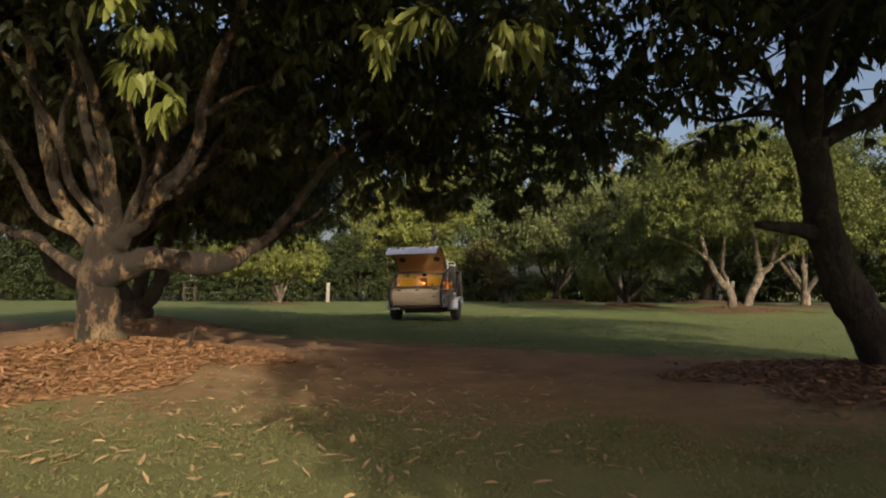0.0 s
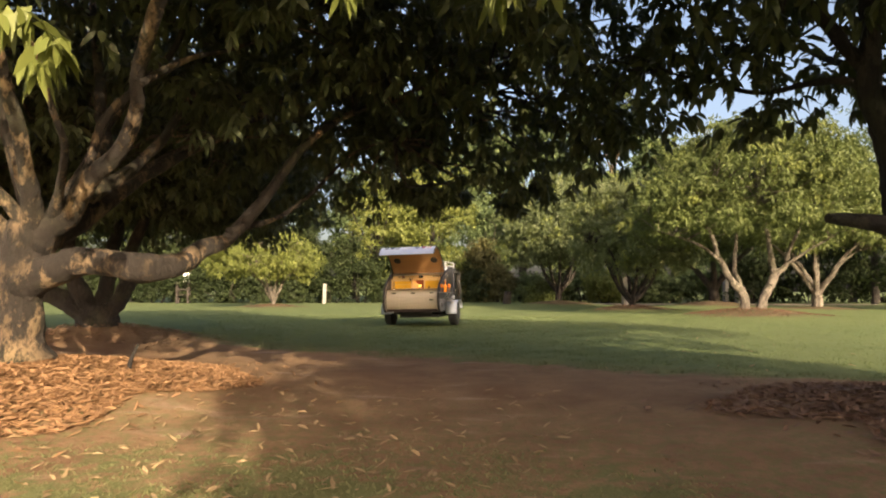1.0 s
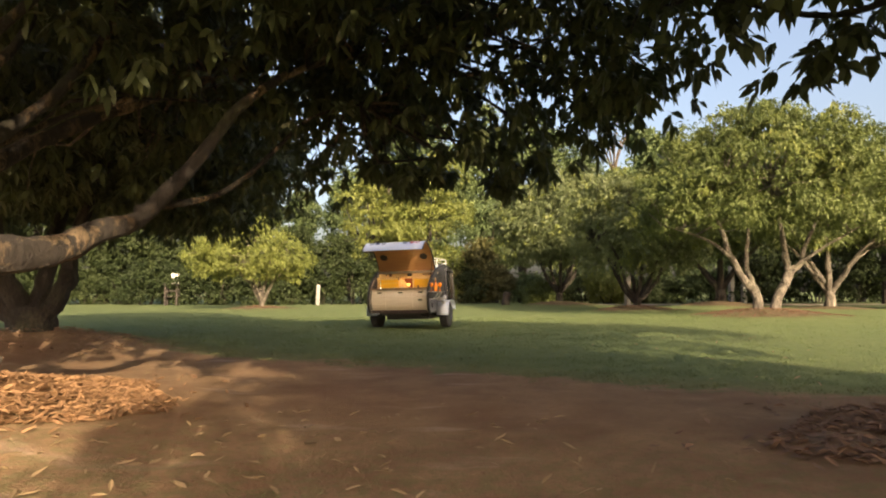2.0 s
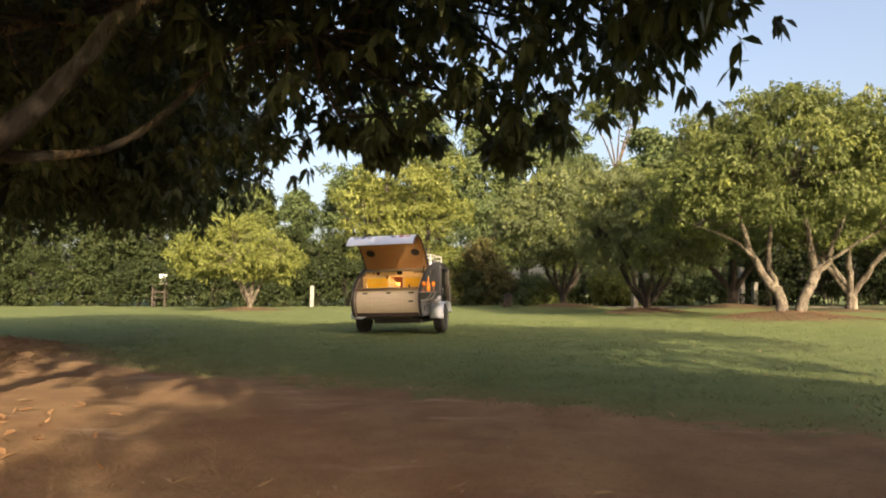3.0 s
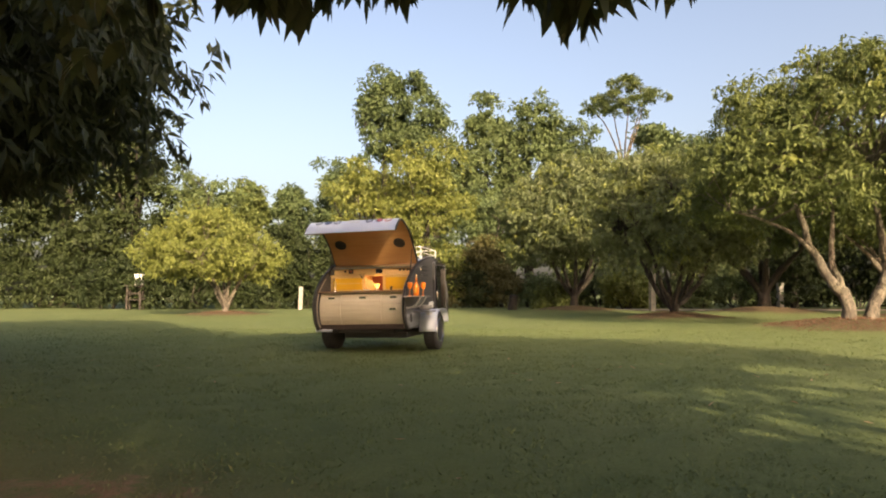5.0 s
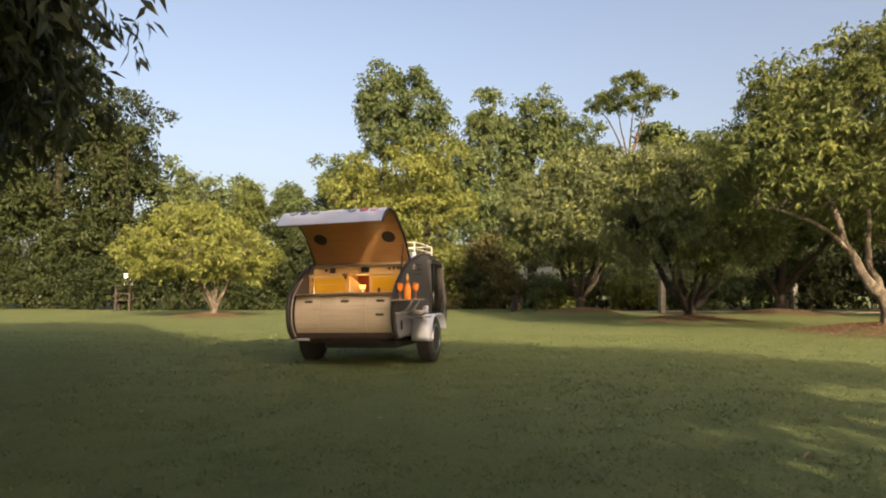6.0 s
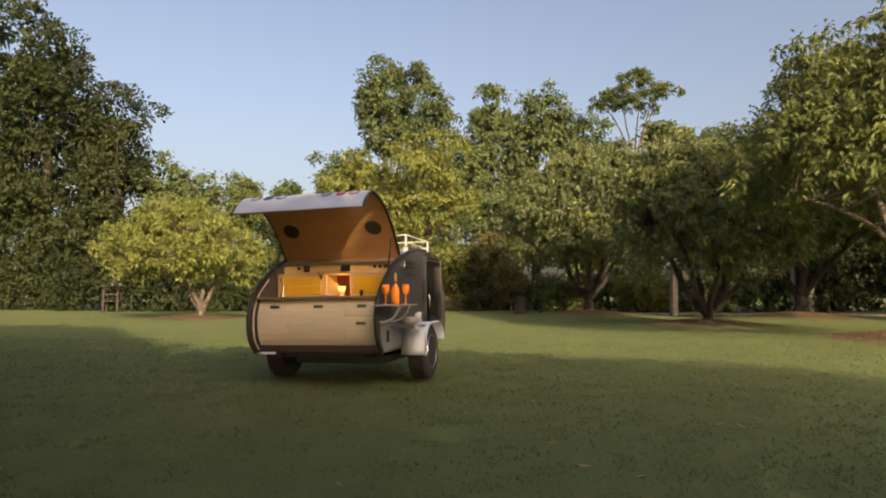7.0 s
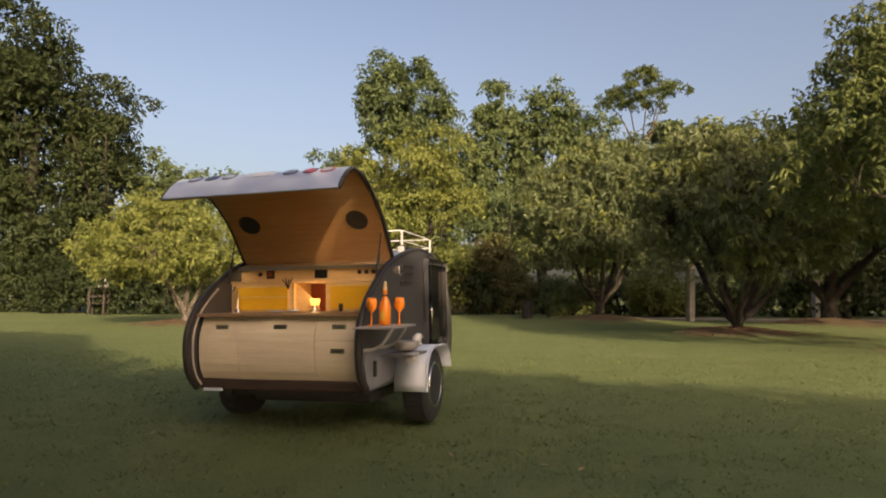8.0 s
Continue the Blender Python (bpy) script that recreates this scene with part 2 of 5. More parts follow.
def leaf_cloud(rng, tips, out, per, length, width, droop, fine=True):
    """Leaves in tufts round the tips: vertices and triangles."""
    n = len(tips) * per
    c = np.repeat(tips, per, axis=0)
    o = np.repeat(out, per, axis=0)
    d = unit(o * (0.45 if fine else 0.15) + unit(rng.normal(size=(n, 3))) * 0.95 + np.array((0, 0, -droop)))
    ln = length * rng.uniform(0.6, 1.25, (n, 1))
    wd = width * rng.uniform(0.7, 1.2, (n, 1))
    base = c + rng.normal(size=(n, 3)) * length * (0.12 if fine else 0.28)
    side = unit(np.cross(d, unit(rng.normal(size=(n, 3)) * 0.45 + o * (0.4 if fine else 1.1) + np.array((0, 0, 0.9 if fine else 0.35)))))
    up = np.cross(side, d)
    sag = np.array((0, 0, -1.0)) * ln * 0.12 * (1 + droop)
    if fine:
        c1 = base + d * ln * 0.36
        c2 = base + d * ln * 0.7 + sag * 0.45
        v = np.stack([base, c1 - side * wd * 0.5 + up * wd * 0.1, c1 + side * wd * 0.5 + up * wd * 0.1, c2 - side * wd * 0.42, c2 + side * wd * 0.42, base + d * ln + sag * 1.3], axis=1).reshape(-1, 3)
        t = np.array([(0, 2, 1), (1, 2, 4), (1, 4, 3), (3, 4, 5)])
        k = 6
    else:
        mid = base + d * ln * 0.48
        v = np.stack([base, mid - side * wd * 0.5 + up * wd * 0.15, base + d * ln + sag, mid + side * wd * 0.5 + up * wd * 0.15], axis=1).reshape(-1, 3)
        t = np.array([(0, 2, 1), (0, 3, 2)])
        k = 4
    tri = (np.arange(n)[:, None, None] * k + t[None]).reshape(-1, 3)
    return v, tri


def crown_tips(rng, lobes, clumps, per, size, lift=0.25, hollow=0.55, floor=None, under=-0.55):
    """Tips of twigs in clumps spread over the shells of some lobes."""
    tips, out = [], []
    total = sum(l[3] * l[4] * l[5] for l in lobes) ** 1.0
    for cx, cy, cz, rx, ry, rz in lobes:
        m = max(2, int(clumps * rx * ry * rz / total))
        u = unit(rng.normal(size=(m, 3)))
        u[:, 2] = np.where(u[:, 2] < under, -u[:, 2], u[:, 2])
        r = hollow + (1.02 - hollow) * rng.random((m, 1)) ** 0.6
        c = np.array((cx, cy, cz)) + u * r * np.array((rx, ry, rz))
        s = min(size, 0.85 * rx) * rng.uniform(0.6, 1.4, m)
        w = unit(rng.normal(size=(m, per, 3)) + u[:, None, :] * 0.5 + np.array((0, 0, lift)))
        rr = rng.random((m, per, 1)) ** 0.25
        t = c[:, None, :] + w * rr * s[:, None, None] * np.array((1.15, 1.15, 0.8))
        tips.append(t.reshape(-1, 3))
        out.append(w.reshape(-1, 3))
    tips, out = np.concatenate(tips), np.concatenate(out)
    if floor is not None:
        keep = tips[:, 2] > floor
        tips, out = tips[keep], out[keep]
    return tips, out


def ground_z(x, y):
    z = 0.03 * np.sin(x * 0.23 + 1.0) * np.sin(y * 0.19) * np.clip((np.abs(x) - 3) / 8, 0, 1)
    for mx, my, h, r in MOUNDS:
        z = z + h * np.exp(-((x - mx) ** 2 + (y - my) ** 2) / (r * r))
    return z


# ---- ground ----
def make_ground():
    def axis(low, high, step, far):
        inner = np.arange(low, high + step / 2, step)
        grow = np.geomspace(step, far, 34)
        return np.concatenate([low - grow[::-1], inner, high + grow])
    xs, ys = axis(-14, 18, 0.2, 1500), axis(-4, 36, 0.2, 1500)
    gx, gy = np.meshgrid(xs, ys)
    gz = ground_z(gx, gy)
    near = (np.abs(gx - 2) < 16) & (np.abs(gy - 16) < 20)
    gz = gz + np.where(near, np.random.default_rng(3).normal(size=gx.shape) * 0.006, 0)
    verts = np.stack([gx, gy, gz], axis=-1).reshape(-1, 3)
    w = len(xs)
    i = (np.arange(len(ys) - 1)[:, None] * w + np.arange(w - 1)[None]).ravel()
    faces = np.stack([i, i + 1, i + w + 1, i + w], axis=1)
    ob = piece("ground", verts, faces, GROUND, smooth=True)
    tagged(ob, "short mown lawn with a worn patch of bare reddish soil", "ground", kind="structure")


make_ground()


# ---- trees ----
def make_tree(name, label, place, stems, lobes, leaf, clumps, per, leaves_per, length, width, droop, size, seed, bark=None, fine=False, lift=0.25,
              hollow=0.55, floor=None, under=-0.55, twigs=14, group="", category="tree", young=0.0, sprays=()):
    """stems: list of (part name, points, radii), points from the foot of the tree. lobes: ellipsoids from the foot."""
    rng = np.random.default_rng(seed)
    bark = bark or BARK
    tree = empty_thing(name, pose(*place), label, category, group)
    for k, (stem, points, radii) in enumerate(stems):
        piece(stem, *tube(points, radii, 12 if fine else 8, 0.07, seed + k), bark, tree, smooth=True)
    tips, out = crown_tips(rng, lobes, clumps, per, size, lift, hollow, floor, under)
    anchors = []
    for stem, points, radii in stems:
        p = np.asarray(points, float)
        if stem != "trunk":
            for f in np.linspace(0.45, 1.0, 9) * (len(p) - 1):
                i = min(int(f), len(p) - 2)
                anchors.append(p[i] * (1 - f + i) + p[i + 1] * (f - i))
    anchors = np.array(anchors)
    verts, faces = [], []
    for k, tip in enumerate(tips[rng.integers(0, len(tips), twigs * len(stems))]):
        e = anchors[np.argmin(np.linalg.norm((anchors - tip) * np.array((1, 1, 1.4)), axis=1))]
        gap = np.linalg.norm(tip - e)
        bow = min(gap, 1.2)
        bend = rng.normal(size=(2, 3)) * 0.12 * bow + np.array((0, 0, 0.08 * bow))
        thick = min(0.04, 0.008 + 0.009 * gap)
        v, f = tube([e, e * 0.65 + tip * 0.35 + bend[0], e * 0.3 + tip * 0.7 + bend[1], tip], [thick, thick * 0.7, thick * 0.45, 0.005], 4, 0, k, 2)
        faces += [tuple(i + len(verts) for i in q) for q in f]
        verts += v
    if verts:
        tagged(piece("branchwork", verts, faces, bark, tree), kind="stuff")
    fresh = np.zeros(len(tips), bool)
    if young:
        # whole tufts of young leaves, more of them towards the top
        tuft = np.arange(len(tips)) // per
        high = (tips[:, 2] - tips[:, 2].min()) / np.ptp(tips[:, 2])
        fresh = (rng.random(tuft[-1] + 1)[tuft] < young * (0.3 + 1.4 * high)) & (rng.random(len(tips)) < 0.8)
    v, t = leaf_cloud(rng, tips[~fresh], out[~fresh], leaves_per, length, width, droop, fine)
    tagged(piece("crown", v, t, leaf, tree), kind="stuff")
    tips, out = tips[fresh], out[fresh]
    if len(sprays):
        more, away = crown_tips(rng, sprays, 2 * len(sprays), 3, 0.1, 0.0, 0.1, None, -1.0)
        tips, out = np.concatenate([tips, more]), np.concatenate([out, away])
    if len(tips):
        v, t = leaf_cloud(rng, tips, out, leaves_per, length, width, droop + 0.35, fine)
        tagged(piece("young_leaves", v, t, LEAF_YOUNG_AND_SUNLIT, tree, "drooping young and sunlit yellow-green leaves"), kind="stuff")
    return tree


def spread_stems(rng, count, low, high, reach, radius, fork=0.5):
    """A short trunk and some limbs that lean outward."""
    stems = [("trunk", [(0, 0, -0.25), (0, 0, low * 0.5), (0.02, 0, low * 1.1)], [radius * 1.45, radius, radius * 0.95])]
    for k in range(count):
        a = 2 * math.pi * (k + rng.uniform(-0.25, 0.25)) / count
        h = high * rng.uniform(0.8, 1.1)
        d = reach * rng.uniform(0.7, 1.1)
        c, s = math.cos(a), math.sin(a)
        stems.append(("limb", [(0, 0, low * 0.7), (c * d * 0.35, s * d * 0.35, low + (h - low) * fork * 0.6),
                               (c * d * 0.6, s * d * 0.6, low + (h - low) * 0.66), (c * d, s * d, h)],
                      [radius * 0.7, radius * 0.5, radius * 0.35, radius * 0.14]))
    return stems


# the old mango tree beside the path, with one long low limb
OLD = (-3.13, 5.92, 0.24)


def from_old(*points):
    return [(x - OLD[0], y - OLD[1], z - OLD[2]) for x, y, z in points]


old_stems = [
    ("trunk", from_old((-3.11, 5.92, 0.02), (-3.12, 5.92, 0.26), (-3.13, 5.91, 0.46), (-3.15, 5.9, 0.77), (-3.1, 5.88, 1.05), (-3.0, 5.86, 1.36)), [0.36, 0.265, 0.19, 0.175, 0.2, 0.19]),
    ("limb", from_old((-3.08, 5.86, 0.92), (-2.72, 5.82, 1.03), (-2.45, 5.85, 1.06), (-2.13, 5.9, 1.04), (-1.98, 6.1, 1.07), (-1.87, 6.5, 1.24), (-1.77, 6.75, 1.37), (-1.65, 6.9, 1.62),
                      (-1.4, 7.05, 2.02), (-1.21, 7.1, 2.3), (-0.93, 7.4, 2.65), (-0.55, 7.8, 2.97), (0.14, 8.4, 3.28)),
     [0.16, 0.12, 0.105, 0.115, 0.088, 0.079, 0.063, 0.058, 0.048, 0.041, 0.033, 0.022, 0.009]),
    ("limb", from_old((-1.78, 6.7, 1.4), (-1.59, 7.3, 1.58), (-1.45, 7.65, 1.78), (-1.16, 7.72, 2.05), (-0.83, 7.8, 2.4), (-0.4, 8.0, 2.6)), [0.045, 0.025, 0.024, 0.021, 0.016, 0.007]),
    ("limb", from_old((-2.98, 5.85, 1.2), (-2.89, 5.62, 1.56), (-2.83, 5.45, 1.83), (-2.8, 5.3, 2.18), (-2.82, 5.15, 2.56), (-2.86, 5.0, 2.91), (-2.87, 4.9, 3.32)), [0.117, 0.063, 0.056, 0.049, 0.041, 0.033, 0.015]),
    ("limb", from_old((-2.98, 5.85, 1.22), (-2.65, 5.8, 1.59), (-2.32, 5.75, 1.89), (-2.11, 5.66, 2.2), (-1.95, 5.4, 2.47), (-1.78, 5.25, 2.75), (-1.57, 5.1, 3.03), (-1.4, 5.0, 3.44)), [0.135, 0.081, 0.067, 0.056, 0.052, 0.049, 0.041, 0.015]),
    ("limb", from_old((-1.97, 5.46, 2.39), (-1.8, 5.8, 2.68), (-1.63, 6.2, 2.94), (-1.45, 6.5, 3.16), (-1.29, 7.0, 3.7)), [0.036, 0.021, 0.018, 0.015, 0.007]),
    ("limb", from_old((-3.05, 5.95, 1.25), (-2.83, 6.2, 1.76), (-2.92, 6.5, 2.29), (-3.16, 6.8, 2.87), (-3.36, 7.0, 3.59), (-3.58, 7.2, 4.4)), [0.117, 0.074, 0.063, 0.052, 0.037, 0.015]),
    ("limb", from_old((-2.76, 6.1, 1.65), (-2.53, 6.6, 2.13), (-2.39, 7.0, 2.67), (-2.26, 7.2, 3.32), (-2.12, 7.4, 4.1)), [0.068, 0.046, 0.041, 0.033, 0.015]),
    ("limb", from_old((-2.74, 6.0, 1.6), (-2.65, 6.5, 1.87), (-2.53, 7.0, 2.22), (-2.24, 7.4, 2.47), (-1.89, 8.0, 2.64)), [0.045, 0.026, 0.021, 0.016, 0.007]),
    ("limb", from_old((-3.1, 5.9, 1.1), (-3.43, 5.9, 1.45), (-3.58, 5.8, 1.8), (-3.67, 5.7, 2.41), (-3.72, 5.6, 3.0), (-3.74, 5.5, 3.68)), [0.126, 0.074, 0.063, 0.052, 0.041, 0.015]),
    ("limb", from_old((-3.3, 5.9, 1.3), (-3.65, 5.8, 1.5), (-3.85, 5.7, 1.89), (-4.06, 5.6, 2.38), (-4.3, 5.5, 3.1)), [0.072, 0.044, 0.037, 0.03, 0.011]),
    ("limb", from_old((-3.15, 5.95, 0.98), (-3.65, 6.2, 1.04), (-4.31, 6.6, 1.33), (-5.14, 6.9, 1.58), (-6.1, 7.2, 1.95)), [0.117, 0.07, 0.059, 0.044, 0.015]),
    ("limb", from_old((-2.8, 5.78, 1.42), (-2.56, 5.5, 1.69), (-2.41, 5.3, 1.89), (-2.45, 5.2, 2.15), (-2.49, 5.1, 2.44), (-2.52, 5.0, 2.91)), [0.054, 0.025, 0.022, 0.021, 0.018, 0.007]),
    ("limb", from_old((-3.57, 5.8, 1.82), (-3.31, 5.5, 2.34), (-3.01, 5.2, 2.67), (-3.02, 5.0, 2.96)), [0.045, 0.027, 0.022, 0.009]),
    ("limb", from_old((-3.0, 6.0, 1.3), (-2.75, 6.9, 1.95), (-2.4, 7.8, 2.6), (-2.0, 8.7, 3.2)), [0.099, 0.063, 0.044, 0.015]),
]
rng_old = np.random.default_rng(19)
for k in range(5):
    # more slender limbs out of the crotch, fanning upward
    a = 0.4 + 1.1 * k
    c, d = math.cos(a), math.sin(a)
    reach = rng_old.uniform(0.8, 1.6)
    top = rng_old.uniform(3.2, 4.0)
    wide = rng_old.uniform(0.03, 0.05)
    old_stems.append(("limb", [(0.08, 0.0, 1.0), (0.1 + c * reach * 0.25, d * reach * 0.25, 1.5), (0.1 + c * reach * 0.45 + rng_old.normal() * 0.1, d * reach * 0.5, 2.1),
                               (0.1 + c * reach * 0.8 + rng_old.normal() * 0.12, d * reach * 0.8, 2.8), (0.1 + c * reach, d * reach, top)],
                      [wide * 1.5, wide * 1.15, wide, wide * 0.75, 0.015]))
old_lobes = [(-3.4, 7.2, 4.2, 4.8, 3.4, 1.75), (0.3, 8.2, 3.4, 2.6, 1.45, 1.35), (-3.3, 9.2, 3.2, 4.2, 1.2, 1.4), (-0.6, 6.5, 4.1, 2.8, 2.2, 1.2), (-7.0, 7.6, 3.4, 3.0, 2.8, 1.7),
             (-3.2, 2.7, 4.6, 4.6, 1.9, 0.9), (0.8, 2.5, 4.4, 2.2, 1.6, 0.7), (0.95, 8.3, 3.2, 2.1, 1.2, 1.1), (-2.1, 5.3, 4.9, 4.2, 2.4, 1.1), (2.0, 8.0, 2.85, 0.8, 0.6, 0.5), (0.7, 4.3, 3.1, 0.6, 0.4, 0.4),
             (-0.2, 8.75, 2.15, 0.32, 0.3, 0.28), (-0.5, 9.2, 2.4, 0.4, 0.3, 0.3), (-1.4, 9.0, 2.5, 0.6, 0.4, 0.5), (-0.12, 9.00, 1.98, 0.12, 0.12, 0.1), (0.00, 9.06, 2.10, 0.12, 0.12, 0.1), (0.10, 9.12, 2.05, 0.12, 0.12, 0.1), (0.47, 9.18, 2.16, 0.12, 0.12, 0.1), (0.97, 9.00, 2.10, 0.12, 0.12, 0.1),
             (1.04, 9.00, 1.95, 0.12, 0.12, 0.1), (1.19, 9.06, 2.22, 0.12, 0.12, 0.1), (1.42, 9.12, 2.20, 0.12, 0.12, 0.1), (-0.50, 9.18, 2.15, 0.12, 0.12, 0.1),
             (-0.5, 2.2, 3.9, 2.4, 1.3, 0.5), (-1.6, 3.6, 3.3, 1.0, 0.7, 0.35), (1.75, 8.5, 2.45, 0.5, 0.4, 0.25), (2.4, 7.7, 2.5, 0.5, 0.4, 0.3)]
make_tree("mango_tree", "large old mango tree with mottled bark on a leaf-littered mound", OLD, old_stems,
          [(*from_old(lobe[:3])[0], *lobe[3:]) for lobe in old_lobes],
          LEAF_NEAR, 1850, 9, 8, 0.135, 0.049, 0.7, 0.37, 11, fine=True, twigs=40, floor=1.5, under=-1.0, hollow=0.25, group="mango trees round the lawn",
          sprays=[(*from_old((x, y, z))[0], 0.1, 0.08, 0.08) for x, y, z in
                  ((-0.14, 3.8, 2.32), (-0.02, 3.9, 2.35), (0.2, 3.7, 2.36), (0.62, 3.9, 2.34), (0.78, 4.2, 2.5), (-1.5, 3.75, 2.36), (-1.52, 3.8, 1.98), (-1.6, 3.8, 2.15), (-1.75, 3.7, 2.55))])

SECOND = (-5.5, 10.65, 0.28)
second_stems = [
    ("trunk", [(0, 0, -0.3), (0.02, 0, 0.15), (0, 0, 0.34)], [0.4, 0.31, 0.27]),
    ("limb", [(0, 0, 0.15), (-0.4, 0, 0.36), (-0.95, 0, 0.58), (-1.6, 0.1, 0.98), (-2.3, 0.2, 2.2)], [0.24, 0.18, 0.14, 0.11, 0.04]),
    ("limb", [(0, 0, 0.15), (0.28, 0, 0.31), (0.4, 0, 0.6), (0.42, 0.1, 1.0), (0.8, 0.1, 2.3)], [0.18, 0.13, 0.12, 0.11, 0.04]),
    ("limb", [(0, 0, 0.2), (0.02, 0.2, 0.7), (0.0, 0.4, 1.4), (0.1, 0.8, 2.6)], [0.18, 0.11, 0.1, 0.04]),
    ("limb", [(-0.1, 0, 0.25), (-0.3, -0.2, 0.8), (-0.2, -0.5, 1.5), (0.4, -1.1, 2.5)], [0.16, 0.12, 0.09, 0.04]),
]
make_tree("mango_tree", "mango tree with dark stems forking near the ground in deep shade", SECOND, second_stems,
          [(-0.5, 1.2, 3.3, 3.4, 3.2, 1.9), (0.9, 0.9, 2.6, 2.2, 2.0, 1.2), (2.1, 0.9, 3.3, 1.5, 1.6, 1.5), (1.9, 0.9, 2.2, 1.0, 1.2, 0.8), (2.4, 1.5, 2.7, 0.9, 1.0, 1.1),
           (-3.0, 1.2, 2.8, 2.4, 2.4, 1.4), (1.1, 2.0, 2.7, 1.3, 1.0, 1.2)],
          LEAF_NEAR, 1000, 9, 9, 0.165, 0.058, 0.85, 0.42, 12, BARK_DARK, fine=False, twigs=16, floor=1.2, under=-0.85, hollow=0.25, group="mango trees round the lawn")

RIGHT = (3.86, 5.4, 0.12)
right_stems = [
    ("trunk", [(0.12, 0, -0.2), (-0.02, 0, 0.22), (-0.19, 0, 0.49), (-0.38, 0, 0.94), (-0.46, 0, 1.3), (-0.5, 0, 1.62), (-0.52, 0, 1.95)], [0.24, 0.185, 0.165, 0.15, 0.14, 0.13, 0.135]),
    ("limb", [(-0.46, -0.02, 1.12), (-0.72, -0.06, 1.18), (-1.06, -0.12, 1.21)], [0.083, 0.056, 0.034]),
    ("limb", [(-0.54, 0, 1.8), (-0.66, 0, 2.13), (-0.63, 0, 2.56), (-0.67, 0, 3.1), (-0.8, 0.1, 4.0)], [0.09, 0.075, 0.064, 0.053, 0.022]),
    ("limb", [(-0.64, 0, 2.05), (-0.74, 0.1, 2.22), (-0.92, 0.3, 2.28), (-1.15, 0.6, 2.32), (-1.7, 0.9, 2.6)], [0.038, 0.03, 0.024, 0.019, 0.009]),
    ("limb", [(-0.5, 0, 1.85), (-0.31, 0.1, 2.3), (-0.03, 0.2, 2.73), (0.25, 0.3, 3.2), (0.6, 0.3, 4.0)], [0.09, 0.075, 0.06, 0.045, 0.022]),
    ("limb", [(-0.6, 0, 2.2), (-1.0, 0.1, 2.75), (-1.5, 0.2, 3.2), (-2.1, 0.4, 3.6)], [0.053, 0.041, 0.03, 0.011]),
    ("limb", [(-0.45, 0, 1.9), (0.2, -0.3, 2.4), (1.0, -0.6, 3.0), (2.0, -1.0, 3.8)], [0.083, 0.068, 0.045, 0.022]),
    ("limb", [(-0.55, 0, 1.95), (-0.75, -0.6, 2.6), (-0.9, -1.4, 3.2), (-1.0, -2.2, 3.9)], [0.075, 0.06, 0.045, 0.022]),
    ("limb", [(-0.5, 0, 1.95), (-0.2, 0.7, 2.4), (0.0, 1.3, 2.8), (-0.1, 2.0, 3.3)], [0.068, 0.053, 0.038, 0.015]),
]
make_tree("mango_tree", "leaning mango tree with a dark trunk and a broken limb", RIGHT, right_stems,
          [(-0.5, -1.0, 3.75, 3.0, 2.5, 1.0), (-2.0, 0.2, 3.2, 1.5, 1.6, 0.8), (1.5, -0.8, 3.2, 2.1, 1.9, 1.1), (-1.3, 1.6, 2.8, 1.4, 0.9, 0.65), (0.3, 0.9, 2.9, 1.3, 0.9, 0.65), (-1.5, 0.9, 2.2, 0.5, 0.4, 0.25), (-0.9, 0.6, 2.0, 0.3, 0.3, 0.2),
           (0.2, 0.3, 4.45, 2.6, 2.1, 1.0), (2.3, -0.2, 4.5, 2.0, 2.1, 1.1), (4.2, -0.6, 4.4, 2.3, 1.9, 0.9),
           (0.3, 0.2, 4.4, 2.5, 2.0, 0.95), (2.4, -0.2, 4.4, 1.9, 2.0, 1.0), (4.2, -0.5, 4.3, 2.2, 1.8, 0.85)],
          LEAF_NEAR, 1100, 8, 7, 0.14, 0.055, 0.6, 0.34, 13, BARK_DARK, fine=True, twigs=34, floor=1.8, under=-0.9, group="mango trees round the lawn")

make_tree("mango_tree", "mango tree whose crown shades the bare soil", (6.2, -2.8, 0.0), spread_stems(np.random.default_rng(2), 6, 1.6, 4.0, 2.4, 0.26),
          [(0, 0, 3.4, 3.2, 3.0, 2.0), (-1.2, 0.8, 2.9, 2.0, 2.0, 1.4), (-2.2, 3.3, 4.3, 2.6, 1.9, 0.9)], LEAF_NEAR, 480, 9, 8, 0.24, 0.09, 0.6, 0.5, 14, floor=1.2, under=-1.0, hollow=0.3, group="mango trees round the lawn")

